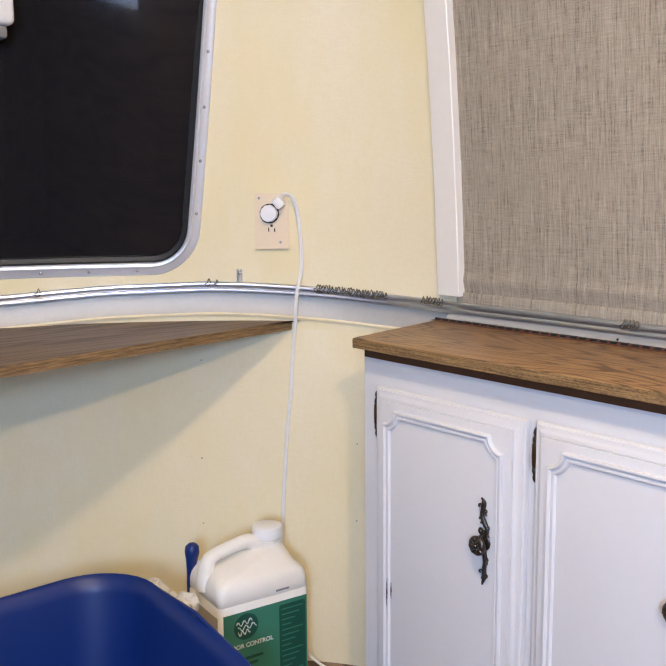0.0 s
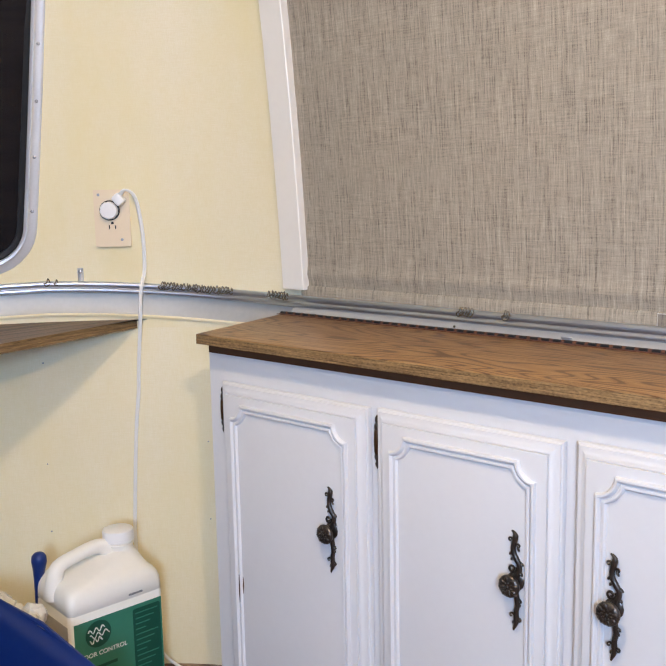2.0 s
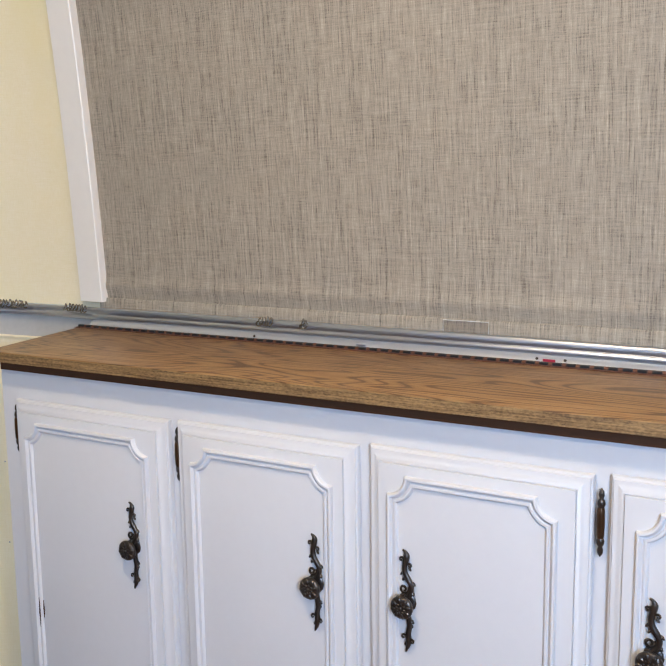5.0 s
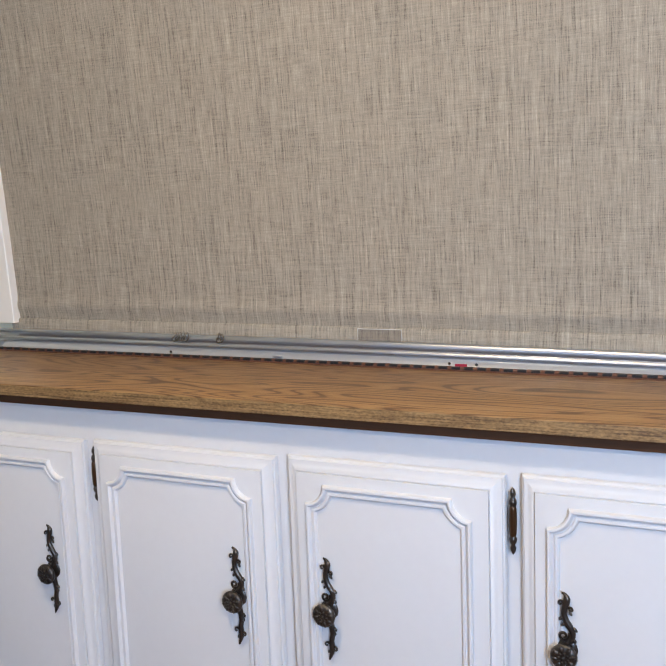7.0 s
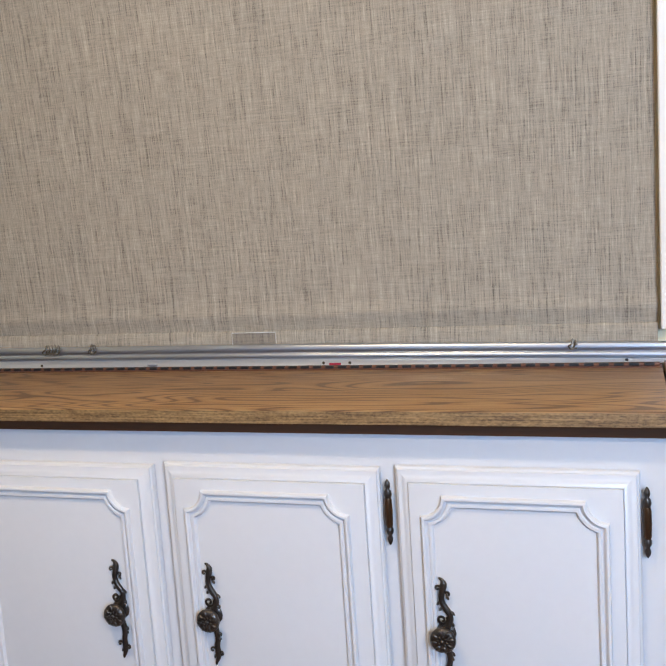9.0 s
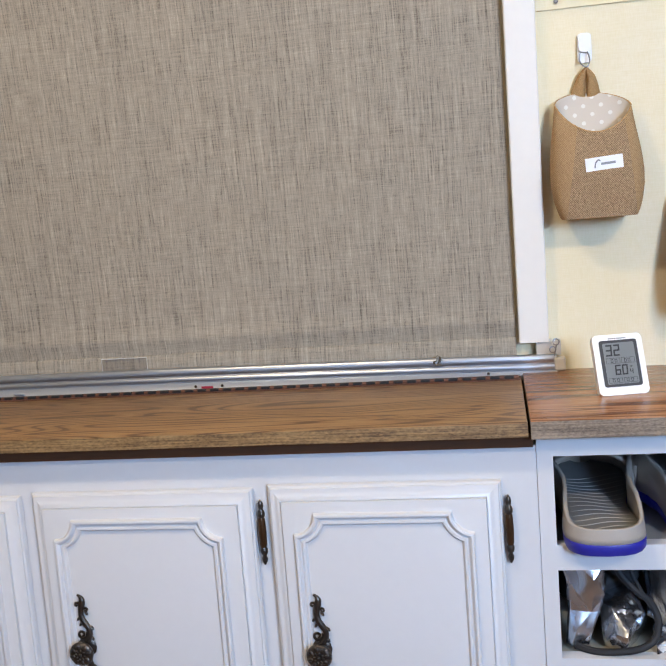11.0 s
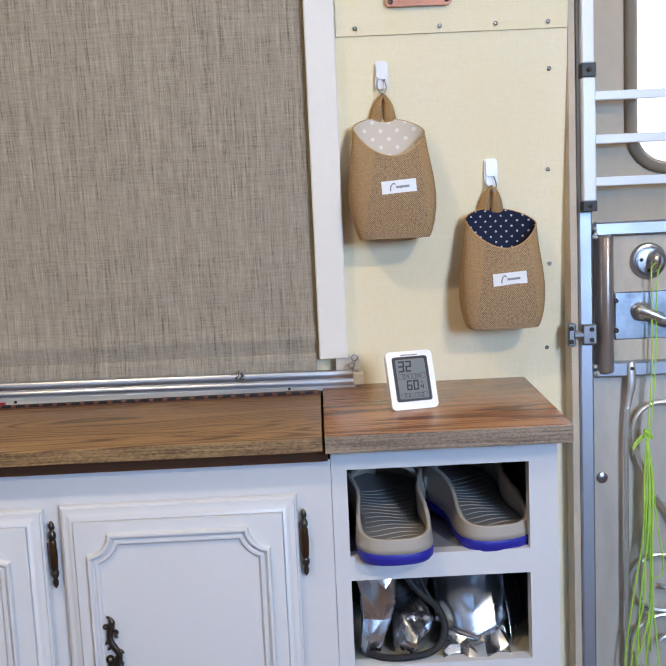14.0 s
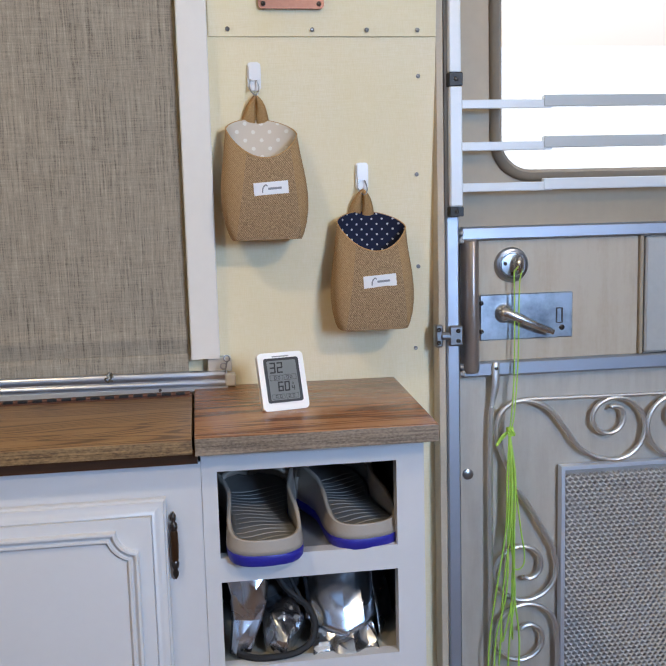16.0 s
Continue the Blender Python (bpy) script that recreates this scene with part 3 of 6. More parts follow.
# copper plaque
pl = root("plaque", wall(at_x(0.76), 1.335, 0.004), "brown copper plaque with rounded corners screwed to the wall", "plaque")
bm = B()
prism(bm, rounded(0.716, 0.806, 1.3210, 1.377, 0.006), wall(0, 1.35)[1] - 0.0085, wall(0, 1.35)[1] - 0.0055)
part("plate", bm, COPPER, pl)
for x in (0.723, 0.799):
    part("screw", screw_at((x, wall(0, 1.35)[1] - 0.0085, 1.3275), r=0.0035), BRONZE, pl, "dark screw")

# ---------------------------------------------------------------- end window
def loop_on_wall(bm, outline, profile, mat=0):
    """A moulding round an outline of (s, z) on the curved wall. profile: (outwards, off) pairs."""
    n = len(outline)
    c = np.mean(np.array(outline), 0)
    rows = []
    for k in range(n):
        a, b, d = (np.array(outline[(k + q) % n]) for q in (-1, 0, 1))
        t = (d - a) / np.linalg.norm(d - a)
        nn = np.array([t[1], -t[0]])
        if nn @ (b - c) < 0:
            nn = -nn
        rows.append([wall(slant(b[0] + nn[0] * o, b[1] + nn[1] * o), b[1] + nn[1] * o, f) for o, f in profile])
    grid(bm, rows, close_u=True, mat=mat)
    return bm


def dense(points, step=0.04):
    out = []
    for k in range(len(points)):
        a, b = np.array(points[k]), np.array(points[(k + 1) % len(points)])
        m = max(1, int(np.linalg.norm(b - a) / step))
        out += [tuple(a + (b - a) * q / m) for q in range(m)]
    return out


win = root("window_1", wall(0.7, W_Z0), "dark tinted window in a riveted aluminium frame", "window", kind="structure")
edge = dense(rounded(W_S0 + 0.006, W_S1 - 0.006, W_Z0 + 0.004, W_Z1 - 0.006, 0.070, 10))
bm = loop_on_wall(B(), edge, [(-0.002, -0.012), (-0.002, 0.006), (0.001, 0.009), (0.006, 0.010), (0.008, 0.0075), (0.010, 0.006), (0.019, 0.005), (0.0235, 0.003), (0.025, 0.0)])
part("window_frame", bm, WINDOW_ALU, win, "riveted aluminium frame")
bm = loop_on_wall(B(), edge, [(-0.018, -0.012), (-0.015, 0.000), (-0.006, 0.003), (-0.002, 0.001), (-0.002, -0.012)])
part("gasket", bm, BLACK, win, "black rubber gasket")
bm = B()
zs = [W_Z0 - 0.004 + (W_Z1 - W_Z0 + 0.008) * k / 8 for k in range(9)]
grid(bm, [[wall(slant(W_S0 - 0.004 + (W_S1 - W_S0 + 0.008) * k / 16, z), z, -0.013 + 0.023 * (z - W_Z0)) for z in zs] for k in range(17)])
part("pane", bm, TINTED, win, "dark tinted pane", thick=0.004, rim=False)
for s, z in [(W_S0 - 0.008, 1.00 + 0.108 * k) for k in range(5)] + [(W_S0 + 0.107 + 0.1 * k, W_Z0 - 0.011) for k in range(7)]:
    s = slant(s, z)
    p, n = plan(s)
    bm = B()
    lathe(bm, wall(s, z, 0.0055), (n[0], n[1], 0), [(0, 0.0036), (0.0012, 0.0034), (0.002, 0.0015), (0.0021, 0.0)], 8)
    part("rivet", bm, STEEL, win)
# white housing, taken for a lamp, that shows at the window's upper part
cr = root("wall_lamp", wall(0.96, 1.34, 0.03), "white rounded plastic lamp housing in front of the window", "lamp")
bm = B()
c = wall(0.985, 1.40, 0.06)
box(bm, c[0] - 0.05, c[0] + 0.03, c[1] - 0.07, c[1] + 0.047, 1.356, 1.46, 0.012, 3)
part("housing", bm, PLASTIC_WHITE, cr)
bm = B()
box(bm, c[0] - 0.04, c[0] + 0.02, c[1] - 0.07, c[1] + 0.035, 1.331, 1.358, 0.008, 2)
part("base", bm, ALU_FRAME, cr, "grey underside")
bm = B()
p, n = plan(1.08)
tube(bm, [wall(0.985, 1.40, -0.005), c], 0.012, 8)
part("bracket", bm, ALU_FRAME, cr)

# ---------------------------------------------------------------- shade, its side boards
shade = root("roller_shade", (-0.06, WY - 0.02, 0.82), "grey-beige linen roller shade pulled fully down", "window shade")
X0, X1 = -0.735, 0.601


def shade_y(z, x=0.0):
    """A slight belly over the hem bar and faint ripples."""
    return WY - lean(z) - 0.006 - 0.0038 * math.exp(-(((z - 0.873) / 0.012) ** 2)) - 0.0005 * math.sin(9 * x + 3 * z)


bm = B()
grid(bm, [[(X0 + (X1 - X0) * k / 30, shade_y(z, X0 + (X1 - X0) * k / 30), z) for k in range(31)] for z in [0.846 + 0.005 * q for q in range(12)] + [0.92 + 0.04 * q for q in range(18)]])
part("cloth", bm, SHADE_CLOTH, shade, thick=0.0008, rim=False)
bm = B()
hem = [(-0.0032, 0.849), (-0.0045, 0.8485), (-0.0055, 0.846), (-0.0062, 0.838), (-0.0060, 0.826), (-0.004, 0.812), (-0.001, 0.810)]
grid(bm, [[(x, WY - 0.006 + o, z) for o, z in hem] for x in np.linspace(X0, X1, 24)])
part("hem", bm, SHADE_CLOTH, shade, "stitched bottom hem", thick=0.001, rim=False)
bm = B()
box(bm, X0, X1, 0.20, 0.26, 1.60, 1.66, 0.015, 3)
part("roller", bm, TRIM_WHITE, shade)
tab = root("pull_tab", (0.01, WY - 0.014, 0.826), "small clear plastic pull tab on the shade's hem", "pull tab")
bm = B()
grid(bm, [[(x, WY - 0.0145, z) for x in (-0.026, 0.01, 0.047)] for z in (0.822, 0.835, 0.8475)])
film = part("film", bm, FILM, tab)
film.visible_shadow = False
bm = B()
tube(bm, [(-0.026, WY - 0.0155, 0.822), (-0.026, WY - 0.0155, 0.8475), (0.047, WY - 0.0155, 0.8475), (0.047, WY - 0.0155, 0.822)], 0.0006, 6)
part("rim", bm, CLIP_PLASTIC, tab)


def side_board(x0, x1, y_front):
    bm = B()
    rows = []
    for z in (0.842, 0.9, 1.0, 1.1, 1.2, 1.3, 1.4, 1.5, 1.64):
        y1, y0 = WY - lean(z) - 0.0005, WY - lean(z) - y_front
        b = 0.0016
        rows.append([(x0, y1, z), (x0, y0 + b, z), (x0 + b, y0, z), (x1 - b, y0, z), (x1, y0 + b, z), (x1, y1, z)])
    vs = grid(bm, rows, close_v=True)
    cap(bm, vs[0]), cap(bm, vs[-1][::-1])
    return bm


for x0, x1 in ((-0.775, -0.719), (0.605, 0.646)):
    solo("shade_side_board", side_board(x0, x1, 0.024), TRIM_WHITE, (x0, WY - 0.01, 0.842), "white-painted wooden side board beside the shade", "trim board", "shade side boards")

# ---------------------------------------------------------------- curtain rail
RS = [at_x(0.655), at_x(0.64), at_x(0.4), at_x(0.1), at_x(-0.2), at_x(-0.5), 0.0] + [0.04 * k for k in range(1, 56)]
rail = root("curtain_rail", (0.0, WY - 0.02, 0.80), "long bent aluminium curtain track along the wall", "curtain rail")


def rail_profile(s):
    t = rail_top(s)
    return [(0.0165, t - 0.004), (0.0180, t), (0.0225, t), (0.0245, t - 0.002), (0.0250, t - 0.006), (0.0230, t - 0.008), (0.0225, t - 0.012), (0.0255, t - 0.014), (0.0265, t - 0.018), (0.0255, t - 0.021), (0.0215, t - 0.0225), (0.0190, t - 0.0225), (0.0165, t - 0.018), (0.0165, t - 0.004)]


part("track", sweep_wall(B(), RS, rail_profile), ALU, rail, sharp=50)
part("flange", sweep_wall(B(), [s for s in RS if s < 0.001], lambda s: [(0.019, rail_top(s) - 0.0215), (0.030, rail_top(s) - 0.024), (0.037, rail_top(s) - 0.030), (0.040, rail_top(s) - 0.036), (0.041, 0.7995)]),
     FLANGE_ALU, rail, "bright aluminium lower flange", sharp=50, thick=0.0015, rim=False)
bm = B()
e = rail_top(at_x(0.655))
box(bm, 0.652, 0.667, WY - 0.028, WY - 0.012, e - 0.023, e - 0.004, 0.002)
part("end_cap", bm, CLIP_PLASTIC, rail, "clear plastic end stop")
bm = B()
box(bm, 0.628, 0.662, WY - 0.020, WY - 0.003, 0.822, 0.843, 0.001)
part("clip", bm, CLIP_PLASTIC, rail, "clear plastic clip")


def wire_ring(p, r=0.005, turn=0.0, n=10, thick=0.0008, squash=1.0):
    return [(p[0] + r * math.cos(2 * math.pi * k / n) * math.cos(turn), p[1] + r * math.cos(2 * math.pi * k / n) * math.sin(turn), p[2] + r * squash * math.sin(2 * math.pi * k / n)) for k in range(n)]


rng = random.Random(4)
HOOK_WIRE = vary("old_hook_wire", (0.17, 0.145, 0.11), 0.4, 0.7, 0.35, 300, 0.0001)


def hook_bunch(name, s0, s1, count, label):
    base = wall((s0 + s1) / 2, rail_top(s0) - 0.01, 0.026)
    ob = root(name, base, label, "curtain hooks", "curtain hooks on the rail")
    for k in range(count):
        s = s0 + (s1 - s0) * (k + rng.uniform(-0.2, 0.2)) / max(1, count - 1)
        p, n = plan(s)
        t = rail_top(s)
        q = p + n * 0.0275
        way = n * 0.005 + np.array([n[1], -n[0]]) * rng.uniform(-0.004, 0.004)
        al = np.array([n[1], -n[0]]) * rng.uniform(0.003, 0.006)
        pts = [(q[0] - al[0], q[1] - al[1], t - 0.003), (q[0] - al[0] * 0.3, q[1] - al[1] * 0.3, t + rng.uniform(0.003, 0.0065)), (q[0] + way[0] * 0.5, q[1] + way[1] * 0.5, t - 0.002), (q[0] + al[0] + way[0] * 0.4, q[1] + al[1] + way[1] * 0.4, t - rng.uniform(0.004, 0.007)), (q[0] + al[0] * 0.4, q[1] + al[1] * 0.4, t - rng.uniform(0.007, 0.011)), (q[0] - al[0] * 0.9, q[1] - al[1] * 0.9, t - rng.uniform(0.004, 0.008))]
        part("hook", tube(B(), smooth_path(pts, 4), 0.0012, 5), HOOK_WIRE, ob)
    return ob


hook_bunch("curtain_hooks", 0.165, 0.322, 24, "dense bunch of small wire curtain hooks on the track")
hook_bunch("curtain_hooks", 0.020, 0.070, 7, "few wire curtain hooks on the track beside the shade")
hook_bunch("curtain_hooks", at_x(-0.335) , at_x(-0.360), 5, "few wire curtain hooks on the track below the shade")
hook_bunch("curtain_hooks", at_x(-0.272), at_x(-0.268), 2, "single wire curtain hook on the track")
hook_bunch("curtain_hooks", at_x(0.492), at_x(0.488), 2, "single wire curtain hook on the track")
hook_bunch("curtain_hooks", 0.542, 0.556, 2, "pair of wire curtain hooks at the track's splice")
hook_bunch("curtain_hooks", 0.914, 0.918, 1, "single wire curtain hook on the track below the window")
# joining bracket on the wall above the rail
br = root("rail_bracket", wall(0.493, 0.87), "small aluminium bracket with a screw holding the curtain track", "bracket")
bm = B()
for a, b, c0, c1 in ((0.487, 0.499, 0.852, 0.882),):
    grid(bm, [[wall(s, z, o) for s in (a, b)] for z, o in ((c1, 0.002), (c0 + 0.004, 0.002), (c0, 0.010), (c0 - 0.002, 0.026))])
part("strap", bm, WINDOW_ALU, br, thick=0.002)
bm = B()
p, n = plan(0.493)
lathe(bm, wall(0.493, 0.875, 0.003), (n[0], n[1], 0), [(0, 0.004), (0.002, 0.0036), (0.003, 0.001), (0.003, 0)], 8)
part("screw", bm, STEEL, br)
bm = B()
box(bm, 0.139, 0.157, WY - 0.0418, WY - 0.0408, 0.7992, 0.8035)
sticker = solo("sticker", bm, RED, (0.148, WY - 0.041, 0.799), "small red sticker on the rail's lower flange", "sticker")
for x in (-0.36, 0.130, 0.171, 0.560):
    part("screw", screw_at((x, WY - 0.0405, 0.8035), r=0.0022), BRONZE, rail, "dark screw")
part("bracket_tab", blob(B(), (-0.156, WY - 0.0405, 0.8035), 0.010, 0.0016, 0.0026, 12, 6), FLANGE_ALU, rail, "oval metal tab")
# eye screws at the rail's right end
ey = root("eye_hook", (0.652, WY - 0.03, 0.835), "two small wire eyes at the end of the track", "eye hook")
for q in ((0.655, WY - 0.028, 0.842), (0.650, WY - 0.032, 0.832)):
    part("eye", tube(B(), wire_ring(q, 0.0045, 0.3), 0.001, 5, closed=True), STEEL, ey)
part("stem", tube(B(), [(0.655, WY - 0.028, 0.8375), (0.652, WY - 0.028, 0.822)], 0.001, 5), STEEL, ey)

# ---------------------------------------------------------------- long cabinet with four doors
C_X0, C_X1, C_Z = -0.688, 0.6138, 0.766
cab = root("cabinet", (0, 0.12, 0), "long white-painted low cabinet with four moulded doors", "cabinet")
bm = B()
outline = [(C_X0, 0.0), (C_X1 - 0.001, 0.0), (C_X1 - 0.001, 0.280), (-0.75, 0.272)]
lo = [bm.verts.new((x, y, 0.0)) for x, y in outline]
hi = [bm.verts.new((x, y, C_Z)) for x, y in outline]
cap(bm, lo[::-1]), cap(bm, hi)
for k in range(4):
    bm.faces.new((lo[k], lo[(k + 1) % 4], hi[(k + 1) % 4], hi[k]))
bmesh.ops.bevel(bm, geom=[e for e in bm.edges if abs(e.verts[0].co.z - e.verts[1].co.z) > 0.5], offset=0.0015, segments=2, affect="EDGES")
part("body", bm, WHITE, cab)
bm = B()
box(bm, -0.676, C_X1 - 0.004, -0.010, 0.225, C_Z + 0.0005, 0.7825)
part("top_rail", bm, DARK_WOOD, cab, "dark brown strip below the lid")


def bronze_handle(x, z, y):
    """Scrolled back plate: rods, curls and leaves."""
    bm = B()
    upper = [(-0.0035, 0.0680), (0.0000, 0.0660), (0.0020, 0.0615), (0.0010, 0.0560), (-0.0005, 0.0500), (-0.0012, 0.0430), (0.0005, 0.0360), (0.0040, 0.0300), (0.0078, 0.0240), (0.0085, 0.0170), (0.0055, 0.0110), (0.0025, 0.0060)]
    lower = [(0.0025, -0.0060), (0.0035, -0.0160), (0.0055, -0.0250), (0.0058, -0.0330), (0.0042, -0.0410), (0.0045, -0.0490), (0.0040, -0.0570), (0.0015, -0.0640), (0.0005, -0.0675)]

    def band(points, widths):
        path = smooth_path([(x + u, y - 0.0036, z + v) for u, v in points], 3)
        n = len(path)
        tube(bm, path, [float(np.interp(k / (n - 1), np.linspace(0, 1, len(widths)), widths)) for k in range(n)], 8, squash=0.85)

    band(upper, [0.0012, 0.0022, 0.0040, 0.0044, 0.0036, 0.0036, 0.0040, 0.0042, 0.0036, 0.0034, 0.0040, 0.0050])
    band(lower, [0.0050, 0.0042, 0.0040, 0.0036, 0.0036, 0.0040, 0.0034, 0.0020, 0.0010])

    def curl(u, v, r, a0, turns, w):
        pts = []
        for k in range(int(12 * abs(turns)) + 1):
            t = k / (12 * abs(turns))
            a = a0 + 2 * math.pi * turns * t
            q = r * (1 - 0.75 * t)
            pts.append((x + u + q * math.cos(a), y - 0.004 - 0.002 * t, z + v + q * math.sin(a)))
        tube(bm, pts, [w * (1 - 0.35 * k / len(pts)) for k in range(len(pts))], 6)

    curl(-0.0012, 0.0175, 0.0066, 0.4, -1.35, 0.0021)
    curl(-0.0050, 0.0560, 0.0030, 0.2, 1.0, 0.0016)
    curl(0.0066, 0.0490, 0.0030, 2.8, -1.0, 0.0015)
    curl(-0.0020, -0.0465, 0.0032, 0.2, 1.0, 0.0015)
    curl(0.0098, -0.0515, 0.0032, 3.0, -1.0, 0.0015)
    for u, v, a, b, t in ((-0.0048, 0.0370, 0.0019, 0.0034, 35), (-0.0024, 0.0300, 0.0019, 0.0032, 35), (0.0062, 0.0440, 0.0016, 0.0030, -35), (0.0116, 0.0255, 0.0017, 0.0036, -40), (0.0108, 0.0120, 0.0019, 0.0034, -30), (0.0098, -0.0250, 0.0019, 0.0034, -35), (0.0088, -0.0310, 0.0017, 0.0030, -35), (0.0002, -0.0560, 0.0016, 0.0032, 20)):
        blob(bm, (x + u, y - 0.0035, z + v), a, 0.0022, b, 6, 5, pose(0, 0, 0, 0, t, 0))
    blob(bm, (x + 0.002, y - 0.002, z), 0.0125, 0.0035, 0.0135, 12, 6)
    return bm


def bronze_knob(x, z, y):
    bm = B()
    lathe(bm, (x, y - 0.003, z), (0, -1, 0), [(0, 0.007), (0.006, 0.0052), (0.012, 0.0055), (0.015, 0.009), (0.017, 0.0145), (0.020, 0.0155), (0.0225, 0.0142), (0.024, 0.010), (0.0243, 0.0)], 20)
    for k in range(8):
        a = 2 * math.pi * k / 8 + 0.2
        blob(bm, (x + 0.0098 * math.cos(a), y - 0.0255, z + 0.0098 * math.sin(a)), 0.0050, 0.0026, 0.0030, 7, 5, pose(0, 0, 0, 0, -math.degrees(a), 0))
    for k in range(8):
        a = 2 * math.pi * (k + 0.5) / 8 + 0.2
        blob(bm, (x + 0.0055 * math.cos(a), y - 0.0268, z + 0.0055 * math.sin(a)), 0.0026, 0.0018, 0.0014, 6, 4, pose(0, 0, 0, 0, -math.degrees(a), 0))
    blob(bm, (x, y - 0.0275, z), 0.0028, 0.0022, 0.0028, 8, 6)
    return bm


def door_hinge(x, z0, z1):
    """A slim barrel with turned finials."""
    h = z1 - z0
    bm = B()
    prof = [(0.0, 0.0006), (0.004, 0.0030), (0.008, 0.0036), (0.012, 0.0022), (0.014, 0.0038), (0.017, 0.0046), (0.020, 0.0046), (0.022, 0.0034), (h - 0.022, 0.0034), (h - 0.020, 0.0046), (h - 0.017, 0.0046), (h - 0.014, 0.0038), (h - 0.012, 0.0022), (h - 0.008, 0.0036), (h - 0.004, 0.0030), (h, 0.0006)]
    lathe(bm, (x, -0.0058, z0), (0, 0, 1), prof, 10)
    barrel = B()
    lathe(barrel, (x, -0.0065, z0 + 0.0225), (0, 0, 1), [(0, 0.0036), (0.003, 0.0044), (h / 2 - 0.0225, 0.0049), (h - 0.048, 0.0044), (h - 0.045, 0.0036)], 12)
    return bm, barrel


FRONT = -0.0205
D_Z0, D_Z1 = 0.055, 0.7245


def cabinet_door(x0, x1, tilt, handle_x, hinge_x, i_r, handle_z=0.532):
    z0, z1 = D_Z0, D_Z1 + tilt
    bm = B()
    prof = [(0.0, -0.002), (0.0, -0.0070), (0.0010, -0.0090), (0.0028, -0.0098), (0.0036, -0.0118), (0.0070, -0.0124), (0.0110, -0.0141), (0.0145, -0.0166), (0.0164, -0.0172), (0.0172, -0.0160), (0.0176, -0.0202), (0.0190, FRONT)]
    rect = lambda i: [(x0 + i, z0 + i), (x1 - i, z0 + i), (x1 - i, z1 - i), (x0 + i, z1 - i)]
    vs = grid(bm, [[(x, y, z) for x, z in rect(i)] for i, y in prof], close_v=True)
    cap(bm, vs[0][::-1]), cap(bm, vs[-1])
    door = part("door", bm, WHITE, cab, sharp=28)
    i_l, k_z, r = 0.0315, 0.0305, 0.0245
    a0, a1, b0, b1 = x0 + i_l, x1 - i_r, z0 + k_z, z1 - k_z

    def bead_ring(i, y):
        cut = math.degrees(math.asin(max(0.0, i) / (r + i)))
        out = []
        for cx, cz, t0 in ((a1, b1, 180), (a1, b0, 90), (a0, b0, 0), (a0, b1, -90)):
            for k in range(9):
                t = radians(t0 + cut + (90 - 2 * cut) * k / 8)
                out.append((cx + (r + i) * math.cos(t), y, cz + (r + i) * math.sin(t)))
        return out

    bead = [(-0.0002, FRONT + 0.0005), (0.0, FRONT - 0.0040), (0.0014, FRONT - 0.0062), (0.0036, FRONT - 0.0066), (0.0056, FRONT - 0.0052), (0.0066, FRONT - 0.0026), (0.0080, FRONT - 0.0022), (0.0094, FRONT - 0.0040), (0.0120, FRONT - 0.0040), (0.0138, FRONT - 0.0020), (0.0144, FRONT + 0.0005)]
    bead_bm = B()
    grid(bead_bm, [bead_ring(i, y) for i, y in bead], close_v=True)
    part("moulding", bead_bm, WHITE, door, "raised bead with scooped corners", sharp=40)
    part("handle", bronze_handle(handle_x, handle_z, FRONT), BRONZE, door, "scrolled dark bronze back plate", sharp=60)
    part("knob", bronze_knob(handle_x + 0.0012, handle_z - 0.002, FRONT + 0.0055), BRONZE, door, "flower-shaped dark bronze knob", sharp=60)
    fin, barrel = door_hinge(hinge_x, 0.630, 0.711)
    h = part("hinge", fin, BRONZE, door, "dark bronze finial hinge", sharp=60)
    part("hinge_barrel", barrel, BRONZE_BROWN, door, "brown bronze hinge barrel", sharp=60)
    fin, barrel = door_hinge(hinge_x, 0.10, 0.181)
    part("hinge", fin, BRONZE, door, "dark bronze finial hinge", sharp=60)
    part("hinge_barrel", barrel, BRONZE_BROWN, door, "brown bronze hinge barrel", sharp=60)
    return door


cabinet_door(-0.647, -0.332, -0.005, -0.398, -0.6495, 0.0315, 0.522)
cabinet_door(-0.316, -0.021, -0.003, -0.081, -0.3185, 0.0315, 0.529)
cabinet_door(-0.004, 0.280, 0.001, 0.053, 0.2880, 0.0365)
cabinet_door(0.299, 0.572, 0.004, 0.351, 0.5790, 0.0320)

# hinged lid on the long cabinet
lid = root("oak_worktop", (0, 0.10, 0.783), "hinged oak lid lying closed on the long cabinet", "worktop")
bm = B()
L = [(-0.684, -0.030), (0.6045, -0.030), (0.6045, 0.2235), (-0.735, 0.2235)]


